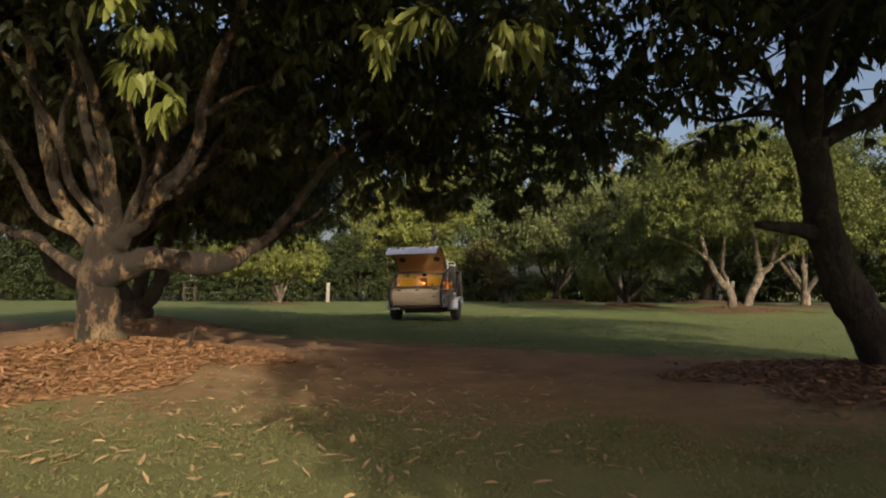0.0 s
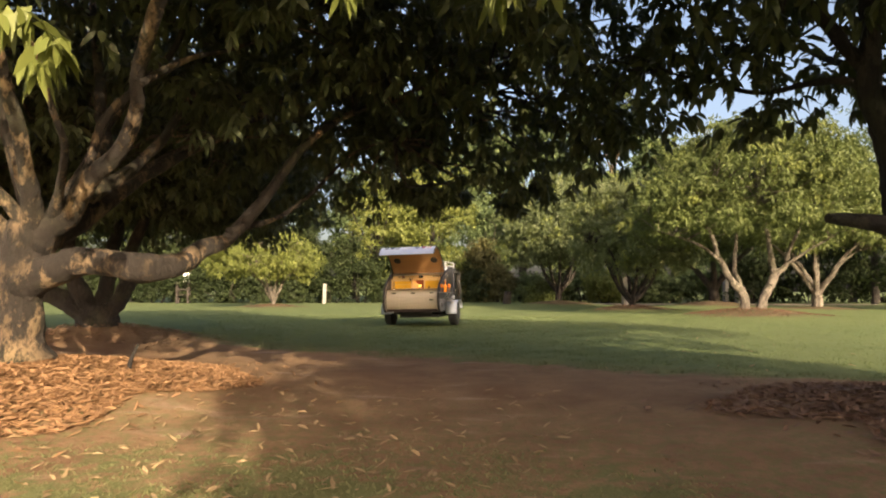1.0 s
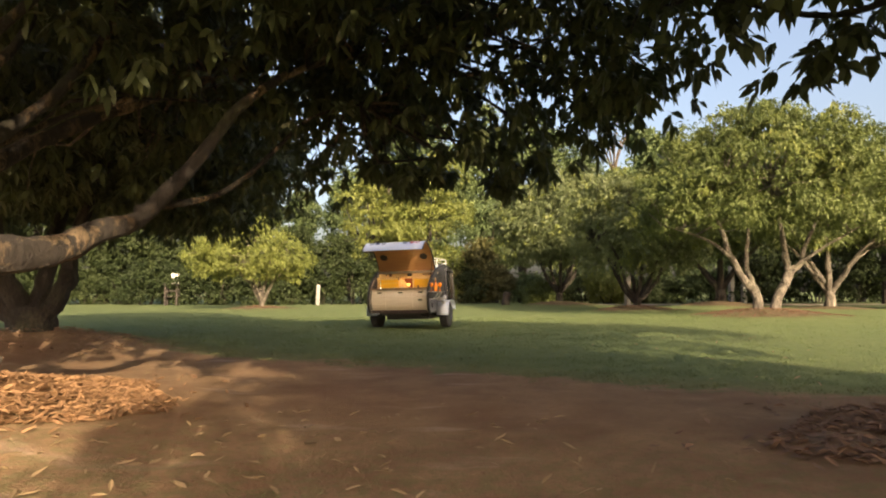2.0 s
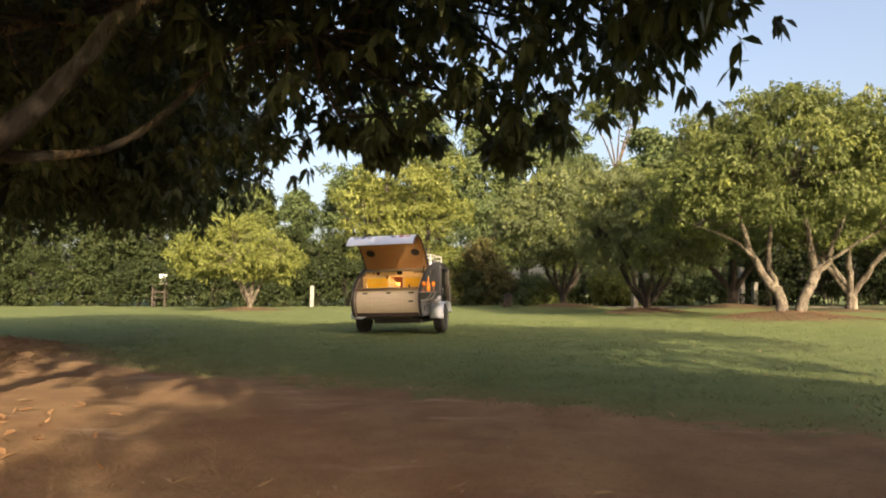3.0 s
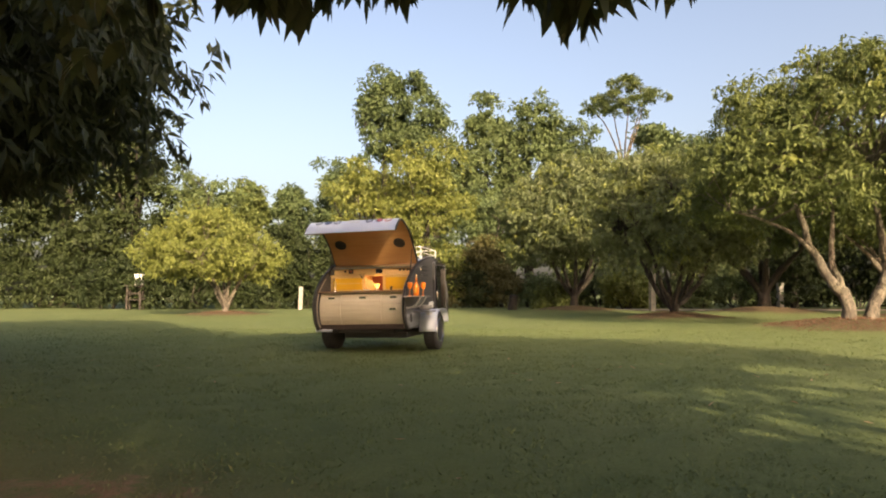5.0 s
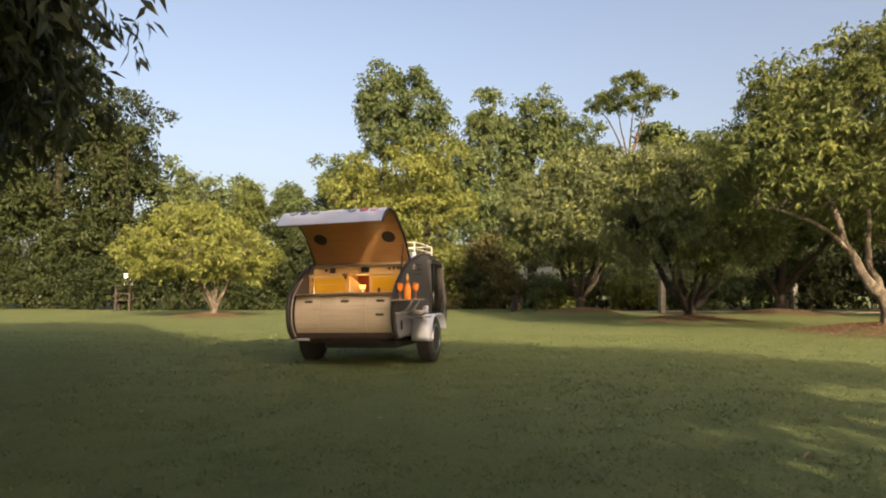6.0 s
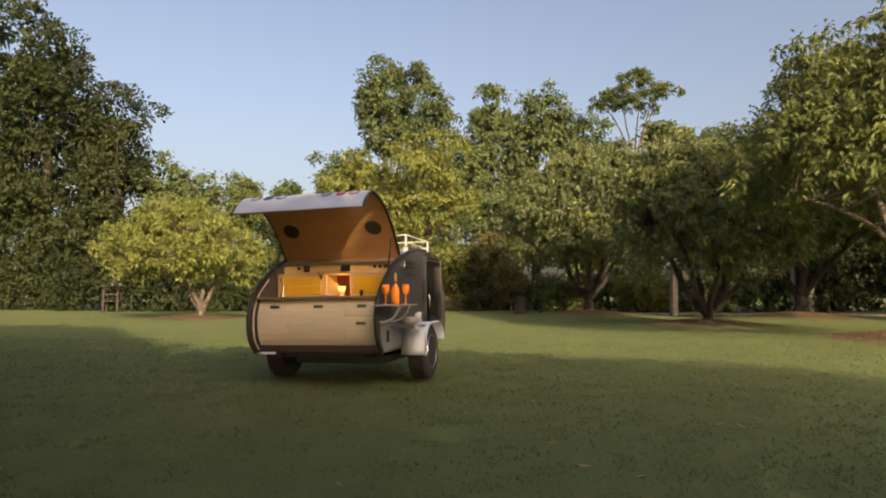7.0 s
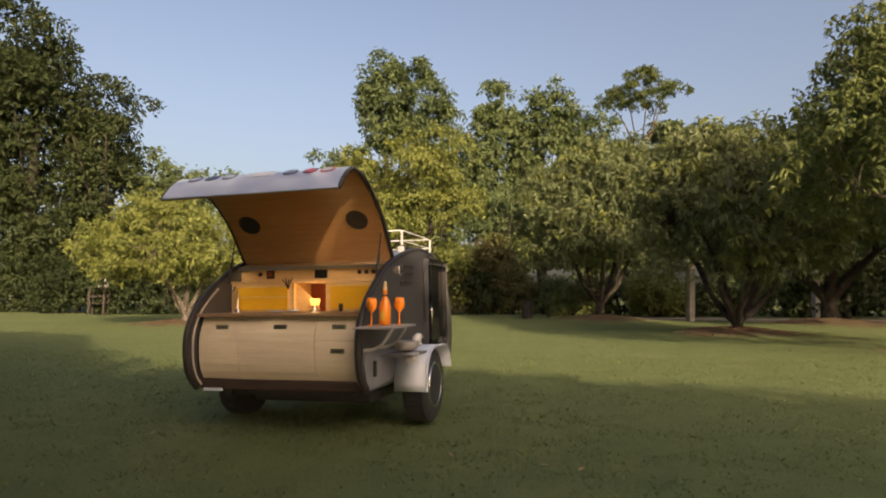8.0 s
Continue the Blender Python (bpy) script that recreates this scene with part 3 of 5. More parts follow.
# the trees across the lawn
make_tree("small_tree", "small round tree with yellow-green leaves and pale forked stems", (-9.3, 31.0, 0.12),
          spread_stems(np.random.default_rng(21), 6, 0.2, 2.4, 1.5, 0.13, 0.8), [(-0.5, 0, 2.6, 2.6, 2.5, 1.35), (-2.1, 0, 2.15, 1.5, 1.7, 0.9), (0.9, 0, 2.05, 1.5, 1.7, 0.9), (-0.3, -0.7, 3.4, 1.5, 1.3, 0.75)],
          LEAF_YELLOW, 170, 20, 6, 0.17, 0.08, 0.35, 0.5, 21, BARK_PALE, floor=1.2, under=-0.8, hollow=0.5)
make_tree("mango_tree", "bushy mango tree with dark green leaves on a low mound", (6.25, 38.0, 0.24),
          spread_stems(np.random.default_rng(22), 7, 0.75, 4.0, 3.1, 0.19, 0.4), [(0.0, 0, 4.7, 3.4, 3.3, 2.7), (-1.7, -0.4, 3.6, 2.1, 2.1, 1.4), (1.2, 0, 6.1, 2.4, 2.4, 1.8), (1.8, -0.5, 3.8, 1.9, 2.0, 1.5)],
          LEAF_DEEP, 330, 18, 7, 0.25, 0.095, 0.5, 0.68, 22, BARK_DARK, young=0.13, floor=2.25, under=-0.9, hollow=0.6, group="mango trees round the lawn")
make_tree("mango_tree", "bushy mango tree with many dark stems on a brown mound", (8.0, 28.3, 0.2),
          spread_stems(np.random.default_rng(23), 8, 0.22, 3.0, 2.2, 0.15, 0.45), [(0, 0, 3.4, 2.7, 2.6, 2.3), (1.3, -0.6, 3.0, 1.8, 1.6, 1.4), (-1.2, 0, 4.3, 1.6, 1.7, 1.2)],
          LEAF_DEEP, 230, 18, 7, 0.2, 0.075, 0.5, 0.55, 23, BARK_DARK, young=0.2, floor=1.4, under=-0.9, hollow=0.6, group="mango trees round the lawn")
pale_stems = [
    ("trunk", [(-0.2, 0, -0.3), (-0.25, 0, 0.3), (-0.4, 0, 0.75)], [0.221, 0.143, 0.131]),
    ("trunk", [(0.35, 0.1, -0.3), (0.4, 0.1, 0.25), (0.75, 0.1, 0.9)], [0.23, 0.148, 0.131]),
    ("limb", [(-0.38, 0, 0.65), (-0.8, 0, 1.15), (-1.05, 0, 1.7), (-1.3, 0, 2.6), (-1.7, 0, 3.6)], [0.139, 0.107, 0.09, 0.066, 0.025]),
    ("limb", [(-0.4, 0, 0.7), (-0.45, 0.2, 1.4), (-0.3, 0.4, 2.2), (-0.1, 0.6, 3.4)], [0.098, 0.074, 0.057, 0.025]),
    ("limb", [(0.7, 0.1, 0.8), (0.8, 0.1, 1.5), (0.7, 0.1, 2.3), (0.5, 0.2, 3.6)], [0.131, 0.107, 0.074, 0.025]),
    ("limb", [(0.72, 0.1, 0.85), (1.2, 0.1, 1.5), (1.5, 0.1, 2.3), (2.2, 0.2, 3.5)], [0.107, 0.082, 0.057, 0.025]),
    ("limb", [(-1.0, 0, 1.6), (-1.7, -0.3, 2.1), (-2.5, -0.5, 2.4), (-3.3, -0.7, 2.6)], [0.057, 0.045, 0.033, 0.012]),
    ("limb", [(0.75, 0.1, 1.2), (1.7, -0.5, 2.0), (2.6, -0.9, 2.6)], [0.057, 0.041, 0.016]),
]
make_tree("mango_tree", "broad mango tree with two pale trunks on a mound", (10.2, 21.8, 0.26), pale_stems,
          [(0, 0, 3.9, 3.8, 3.4, 2.35), (-2.2, -0.4, 3.1, 2.0, 2.0, 1.35), (2.2, 0, 3.3, 2.1, 2.2, 1.5), (-0.2, -0.6, 5.05, 2.7, 2.4, 1.15)],
          LEAF_MID, 480, 14, 9, 0.155, 0.056, 0.5, 0.48, 24, BARK_PALE, young=0.1, floor=1.3, twigs=18, group="mango trees round the lawn")
make_tree("mango_tree", "mango tree with pale stems spreading from a low fork", (17.2, 30.0, 0.1),
          spread_stems(np.random.default_rng(25), 6, 0.9, 3.3, 2.2, 0.21, 0.6), [(0.2, 0, 4.3, 3.6, 3.2, 2.2), (-1.5, -0.5, 3.4, 2.0, 2.0, 1.3), (1.6, 0.3, 3.6, 2.0, 2.0, 1.4)],
          LEAF_MID, 330, 14, 8, 0.22, 0.08, 0.5, 0.6, 25, BARK_PALE, young=0.15, floor=1.5, group="mango trees round the lawn")
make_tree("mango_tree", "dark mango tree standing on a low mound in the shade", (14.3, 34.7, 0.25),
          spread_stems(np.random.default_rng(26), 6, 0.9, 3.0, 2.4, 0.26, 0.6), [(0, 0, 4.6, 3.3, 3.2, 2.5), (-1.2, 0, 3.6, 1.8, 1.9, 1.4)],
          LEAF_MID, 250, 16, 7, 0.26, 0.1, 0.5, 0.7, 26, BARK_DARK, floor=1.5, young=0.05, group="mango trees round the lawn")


def forest_tree(x, y, height, spread, seed, leaf, low=1.0, size=0.28, dense=1.0, label="tall leafy tree at the edge of the forest", hollow=0.72):
    rng = np.random.default_rng(seed)
    stems = [("trunk", [(0, 0, -0.4), (0.1, 0, height * 0.3), (rng.uniform(-0.3, 0.3), 0, height * 0.75)], [height * 0.022 + 0.06, height * 0.017 + 0.04, 0.05])]
    for k in range(4):
        a = rng.uniform(0, 6.28)
        stems.append(("limb", [(0.05, 0, height * 0.3), (math.cos(a) * spread * 0.35, math.sin(a) * spread * 0.35, height * 0.5),
                               (math.cos(a) * spread * 0.7, math.sin(a) * spread * 0.7, height * 0.72)], [0.12, 0.08, 0.03]))
    lobes = [(0, 0, low + (height - low) * 0.48, spread * 0.6, spread * 0.6, (height - low) * 0.42)]
    for k in range(13):
        a = rng.uniform(0, 6.28)
        f = rng.uniform(0.08, 0.95)
        w = spread * rng.uniform(0.22, 0.42)
        d = spread * rng.uniform(0.35, 0.85) * math.sqrt(max(0.1, 1 - (1.7 * f - 0.75) ** 2))
        lobes.append((math.cos(a) * d, math.sin(a) * d, low + (height - low) * f, w, w, w * rng.uniform(0.7, 1.0)))
    area = spread * height
    clumps = int((40 + 2.1 * area) * dense)
    return make_tree("forest_tree", label, (x, y, 0), stems, lobes, leaf, clumps, 22, 4, size * 0.98, size * 0.53, 0.3, spread * 0.17 + 0.25, seed, BARK_DARK,
                     twigs=4, hollow=hollow, floor=low * 0.6, under=-1.0, lift=0.7, group="trees of the forest edge")


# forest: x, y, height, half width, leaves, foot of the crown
# the leftmost trees take the darkened leaves in place of shade
FOREST = [(-30.5, 44, 19.5, 4.5, LEAF_BUSH_SHADED, 0.4), (-25.4, 44, 19.0, 4.2, LEAF_BUSH_SHADED, 0.4), (-21.0, 44.5, 13.8, 3.2, LEAF_BUSH_SHADED, 0.4), (-17.0, 45, 9.8, 2.9, LEAF_FAR, 0.3),
          (-35, 42, 18, 5, LEAF_BUSH_SHADED, 0.4), (-41, 40, 18, 5, LEAF_FAR, 0.4), (-13.2, 50, 6.0, 2.4, LEAF_BUSH_SHADED, 0.3),
          (-22.8, 69, 12.6, 2.5, LEAF_MID, 7), (-18.2, 69, 12.8, 2.4, LEAF_FAR, 6),
          (-6.4, 47, 10.2, 3.4, LEAF_YELLOW, 0.5), (-2.2, 47, 10.8, 4.0, LEAF_YELLOW, 0.5), (1.5, 48.5, 5.0, 2.2, LEAF_RUST, 0.4), (2.4, 50.5, 8.5, 2.8, LEAF_FAR, 0.4),
          (-7.2, 63, 23, 3.5, LEAF_FAR, 13), (-6.6, 64, 13, 2.4, LEAF_FAR, 2), (-2.2, 62, 20.8, 3.9, LEAF_FAR, 3), (2.6, 63, 21.4, 3.5, LEAF_FAR, 3), (6.4, 62, 20.3, 3.8, LEAF_FAR, 3), (10.4, 62, 18, 3.8, LEAF_FAR, 3),
          (-10.5, 60, 13.5, 3.5, LEAF_FAR, 2), (9.0, 52, 10.5, 4, LEAF_MID, 2), (14, 55, 12.5, 4, LEAF_FAR, 2), (20, 56, 13.5, 4.4, LEAF_FAR, 2), (26, 54, 14, 4.6, LEAF_FAR, 1),
          (33, 52, 15, 5, LEAF_FAR, 1), (21.5, 45.5, 9, 4, LEAF_BUSH_SHADED, 0.8), (28, 42, 10, 4.4, LEAF_BUSH_SHADED, 0.6), (36, 40, 12, 5, LEAF_MID, 0.8), (23, 30, 8.5, 3.6, LEAF_MID, 0.6), (29, 30, 9.5, 4, LEAF_MID, 0.6)]
for k, (x, y, h, w, leaf, low) in enumerate(FOREST):
    names = {"yellow green leaves": "tall tree with drooping yellow-green leaves lit by the sun", "dry brown hedge leaves": "tangled tree with dry brown leaves",
             "hedge leaves": "low dense green tree at the forest edge"}
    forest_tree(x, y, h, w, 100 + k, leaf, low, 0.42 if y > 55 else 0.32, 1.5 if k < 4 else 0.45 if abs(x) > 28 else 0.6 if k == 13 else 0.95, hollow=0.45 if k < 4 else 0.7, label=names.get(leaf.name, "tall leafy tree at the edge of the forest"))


def umbrella_tree():
    rng = np.random.default_rng(71)
    stems = [("trunk", [(0, 0, -0.4), (0.2, 0, 9), (0, 0, 18)], [0.35, 0.28, 0.2])]
    lobes = []
    for k in range(10):
        a, d, h = 2.4 * k, rng.uniform(1.5, 5.0), rng.uniform(25.2, 28.6)
        x, y = math.cos(a) * d, math.sin(a) * d
        if k % 2 == 0:
            stems.append(("limb", [(0, 0, 17), (x * 0.3, y * 0.3, 20.5), (x * 0.7, y * 0.7, 23.5), (x, y, h - 0.6)], [0.14, 0.11, 0.08, 0.04]))
        lobes.append((x, y, h, 1.8, 1.6, 0.45))
    lobes.append((0, 0, 29, 2.2, 2, 0.8))
    make_tree("umbrella_tree", "tall thin tree with flat open tiers of leaves", (21.6, 85, 0), stems, lobes, LEAF_MID, 150, 12, 5, 0.36, 0.18, 0.2, 0.55, 72, BARK, twigs=2)


umbrella_tree()
for k, (x, y, h, w) in enumerate([(37, 112, 30, 8), (50, 118, 29, 9), (30, 118, 26, 8), (64, 110, 28, 9)]):
    forest_tree(x, y, h, w, 160 + k, LEAF_FAR, 6, 1.3, 0.22, "distant forest tree on rising land")


def hedge_bush(x, y, w, d, h, seed, leaf, size=0.21, dense=1.0, label="dense leafy bush in the hedge along the lawn"):
    rng = np.random.default_rng(seed)
    bush = empty_thing("hedge_bush", pose(x, y, 0), label, "bush", "bushes of the hedge")
    lobes = [(0, 0.2, h * 0.4, w * 0.85, d * 0.8, h * 0.42)]
    for k in range(9):
        r = rng.uniform(0.25, 0.45)
        lobes.append((rng.uniform(-0.85, 0.85) * w, rng.uniform(-0.8, 0.3) * d, h * rng.uniform(0.15, 0.95), w * r, d * r, h * r * 0.6))
    tips, out = crown_tips(rng, lobes, int((24 + 7 * w * h) * dense), 16, 0.55, 0.6, 0.65, 0.05, -1.0)
    verts, faces = [], []
    for k in range(6):
        tip = tips[rng.integers(0, len(tips))]
        v, f = tube([(tip[0] * 0.2, tip[1] * 0.2, -0.1), tip * 0.5, tip], [0.05, 0.035, 0.01], 5, 0, k, 3)
        faces += [tuple(i + len(verts) for i in q) for q in f]
        verts += v
    piece("stem", verts, faces, BARK_DARK, bush)
    v, t = leaf_cloud(rng, tips, out, 5, size * 1.08, size * 0.54, 0.4, False)
    tagged(piece("crown", v, t, leaf, bush), kind="stuff")


rng_hedge = np.random.default_rng(8)
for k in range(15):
    hedge_bush(-37 + k * 2.3, 42.6 + rng_hedge.uniform(-1.4, 1.2) + max(0, k - 9) * 0.6, rng_hedge.uniform(1.3, 2.1), 1.5, rng_hedge.uniform(2.0, 4.8), 200 + k, LEAF_BUSH_SHADED)
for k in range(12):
    hedge_bush(-3.6 + k * 2.2, 47.0 + rng_hedge.uniform(-0.8, 0.8), 1.7, 1.4, rng_hedge.uniform(2.2, 3.6), 230 + k, LEAF_RUST if k in (1, 3) else LEAF_BUSH_SHADED if k % 3 == 2 else LEAF_FAR)
# the lighter leaves replace sunlight that the crowns block here
hedge_bush(10.7, 44.4, 1.55, 1.1, 2.4, 260, LEAF_YOUNG_AND_SUNLIT, label="leafy green bush between the trees, coloured as if sunlit")
hedge_bush(6.0, 43.0, 1.3, 1.2, 1.9, 261, LEAF_MID)
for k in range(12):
    hedge_bush(23 + k * 2.4, 50.5 - k * 0.7, 1.9, 1.5, rng_hedge.uniform(2.4, 4.0), 270 + k, LEAF_BUSH_SHADED, 0.28, 0.45)

# ---- small fixtures across the lawn ----
CONCRETE = plain("weathered pale concrete", (0.23, 0.22, 0.2), 0.85, 0, 0.2, 4.0, 0.3)
OLD_WOOD = wood_material("grey weathered wood", (0.022, 0.017, 0.014), (0.05, 0.039, 0.031), (9.0, 9.0, 0.6), 0.85)


def box_bm(x0, x1, y0, y1, z0, z1, bevel=0.0, bm=None):
    own = bmesh.new()
    bmesh.ops.create_cube(own, size=1.0)
    for v in own.verts:
        v.co = Vector(((x0 + x1) / 2 + v.co.x * (x1 - x0), (y0 + y1) / 2 + v.co.y * (y1 - y0), (z0 + z1) / 2 + v.co.z * (z1 - z0)))
    if bevel:
        bmesh.ops.bevel(own, geom=own.edges[:], offset=bevel, segments=2, affect="EDGES", profile=0.6)
    return own


def post(x, y, w, h, label, material):
    ob = part("post", box_bm(-w / 2, w / 2, -w / 2, w / 2, -0.3, h, w * 0.12), material)
    ob.matrix_world = pose(x, y, 0, 0.8, 1.2, 14)
    tagged(ob, label, "post")


post(-9.3, 42.0, 0.24, 1.35, "short pale concrete post at the edge of the lawn", CONCRETE)
post(10.4, 38.5, 0.28, 2.4, "tall pale post beside the trees", CONCRETE)
post(19.0, 44.0, 0.3, 2.6, "tall pale post beside the trees", CONCRETE)
post(20.0, 44.3, 0.3, 1.6, "short pale post beside the trees", CONCRETE)


def box_stand():
    stand = empty_thing("box_stand", pose(-18.4, 40.2, 0, 0, 0, 12), "white box on a wooden stand before the hedge", "stand")
    for x, y in ((-0.35, -0.25), (0.35, -0.25), (-0.35, 0.25), (0.35, 0.25)):
        part("leg", box_bm(x - 0.05, x + 0.05, y - 0.05, y + 0.05, -0.1, 1.35, 0.008), OLD_WOOD, stand)
    part("shelf", box_bm(-0.5, 0.5, -0.36, 0.36, 1.35, 1.41, 0.01), OLD_WOOD, stand)
    part("shelf", box_bm(-0.45, 0.45, -0.32, 0.32, 0.55, 0.6, 0.01), OLD_WOOD, stand)
    part("brace", box_bm(-0.36, 0.36, -0.3, -0.26, 0.9, 0.98, 0.008), OLD_WOOD, stand)
    box = part("box", box_bm(0.0, 0.36, -0.2, 0.2, 1.41, 2.0, 0.02), plain("white paint", (0.75, 0.74, 0.7), 0.5), stand, "white painted box")
    part("lid", box_bm(-0.03, 0.39, -0.23, 0.23, 2.0, 2.05, 0.01), plain("dull white paint", (0.66, 0.65, 0.6), 0.5), box)


box_stand()
stump = piece("stump", *tube([(0, 0, -0.2), (0.02, 0, 0.35), (0.08, 0, 0.85)], [0.32, 0.24, 0.22], 12, 0.08, 4), BARK_DARK, smooth=True)
stump.location = (3.2, 40.0, 0)
tagged(stump, "short grey tree stump on the far lawn", "stump")
path_bm = box_bm(4.5, 60, 40.2, 42.6, -0.2, 0.025)
tagged(part("path", path_bm, plain("pale gravel path", (0.24, 0.195, 0.155), 0.9, 0, 0.2, 2.0, 0.4)), "pale gravel path behind the trees", "path", kind="structure")

# ---- teardrop trailer ----
CHARCOAL = plain("charcoal paint", (0.055, 0.055, 0.058), 0.42, 0.0, 0.15, 3.0, 0.05)
BLACK = plain("black rubber trim", (0.018, 0.016, 0.015), 0.55, 0, 0.2, 8.0, 0.1)
TYRE = plain("tyre rubber", (0.02, 0.02, 0.021), 0.8, 0, 0.25, 20.0, 0.2)
ALUMINIUM = plain("brushed aluminium", (0.62, 0.64, 0.68), 0.3, 1.0, 0.08, 5.0, 0.05)
CHROME = plain("polished metal", (0.75, 0.75, 0.76), 0.15, 1.0, 0.05)
FENDER = plain("white grey fender paint", (0.5, 0.56, 0.66), 0.35, 0.0, 0.06, 4.0)
BEIGE = wood_material("pale birch drawer fronts", (0.46, 0.4, 0.3), (0.56, 0.49, 0.37), (0.5, 6.0, 6.0), 0.45)
LINING = wood_material("varnished plywood", (0.33, 0.165, 0.06), (0.42, 0.23, 0.09), (0.5, 6.0, 6.0), 0.4)
PINE = wood_material("light varnished pine", (0.56, 0.36, 0.15), (0.72, 0.5, 0.24), (0.5, 8.0, 8.0), 0.4)
YELLOW = plain("yellow lacquer", (0.72, 0.40, 0.02), 0.35, 0, 0.1, 3.0)
WORKTOP = wood_material("brown worktop", (0.16, 0.10, 0.055), (0.26, 0.17, 0.1), (0.5, 7.0, 7.0), 0.35)
MOULDING = plain("pale cream moulding", (0.42, 0.36, 0.29), 0.5)
NICHE = plain("dark red lacquer", (0.22, 0.05, 0.025), 0.45)
DARK_GLASS = plain("smoked window", (0.012, 0.012, 0.014), 0.08, 0, 0.0)
ORANGE = plain("orange bottle", (0.85, 0.24, 0.015), 0.35, 0, 0.05)
UNDER = plain("black chassis paint", (0.02, 0.02, 0.02), 0.6, 0, 0.2, 6.0, 0.1)

TRAILER = empty_thing("teardrop_trailer", pose(-0.832, 15.423, 0.008, 0, -1.2, -12.3), "charcoal teardrop camping trailer with its rear hatch open", "trailer")
HALF = 0.68
BODY = [(0.0, 0.35), (-0.09, 0.45), (-0.13, 0.58), (-0.125, 0.76), (-0.035, 0.93), (0.15, 1.09), (0.46, 1.265), (0.9, 1.385), (1.25, 1.43), (1.6, 1.405), (1.85, 1.325),
        (2.1, 1.17), (2.25, 0.95), (2.3, 0.75), (2.28, 0.5), (2.18, 0.37)]
HATCH = [(0.61, 1.275), (0.565, 1.33), (0.485, 1.434), (0.34, 1.615), (0.13, 1.78), (-0.04, 1.855), (-0.15, 1.878), (-0.24, 1.868), (-0.34, 1.8), (-0.4, 1.735), (-0.425, 1.7)]


def smooth_line(points, steps=5):
    p = np.asarray(points, float)
    out = []
    for i in range(len(p) - 1):
        p0, p1, p2, p3 = p[max(i - 1, 0)], p[i], p[i + 1], p[min(i + 2, len(p) - 1)]
        for f in np.arange(steps) / steps:
            out.append(0.5 * (2 * p1 + (p2 - p0) * f + (2 * p0 - 5 * p1 + 4 * p2 - p3) * f * f + (3 * p1 - p0 - 3 * p2 + p3) * f ** 3))
    return np.array(out + [p[-1]])


def slab(outline, x0, x1):
    """A plate of the outline (y, z), from x0 to x1."""
    bm = bmesh.new()
    a = [bm.verts.new((x0, y, z)) for y, z in outline]
    b = [bm.verts.new((x1, y, z)) for y, z in outline]
    bm.faces.new(a)
    bm.faces.new(b[::-1])
    for i in range(len(a)):
        j = (i + 1) % len(a)
        bm.faces.new((a[j], a[i], b[i], b[j]))
    bmesh.ops.recalc_face_normals(bm, faces=bm.faces[:])
    return bm


def sheet(line, x0, x1, thick):
    """A bent sheet along a line (y, z), thickened to the line's right."""
    line = np.asarray(line, float)
    d = np.gradient(line, axis=0)
    d /= np.linalg.norm(d, axis=1, keepdims=True)
    inner = line + np.stack([d[:, 1], -d[:, 0]], axis=1) * thick
    return slab([tuple(p) for p in line] + [tuple(p) for p in inner[::-1]], x0, x1)


def rod(points, radius, material, parent, name, sides=8, label=""):
    return piece(name, *tube(points, [radius] * len(points), sides), material, parent, label, smooth=True)


def revolve(profile, segments, axis="x"):
    """Turns (along, radius) about an axis through the origin."""
    bm = bmesh.new()
    rings = []
    for along, r in profile:
        ring = []
        for k in range(segments):
            a = 2 * math.pi * k / segments
            c, s = r * math.cos(a), r * math.sin(a)
            ring.append(bm.verts.new((along, c, s) if axis == "x" else (c, s, along)))
        rings.append(ring)
    for r0, r1 in zip(rings, rings[1:]):
        for k in range(segments):
            j = (k + 1) % segments
            bm.faces.new((r0[k], r0[j], r1[j], r1[k]))
    for ring, flip in ((rings[0], True), (rings[-1], False)):
        bm.faces.new(ring[::-1] if flip else ring)
    bmesh.ops.recalc_face_normals(bm, faces=bm.faces[:])
    return bm


def moved(ob, m):
    ob.matrix_local = m
    return ob


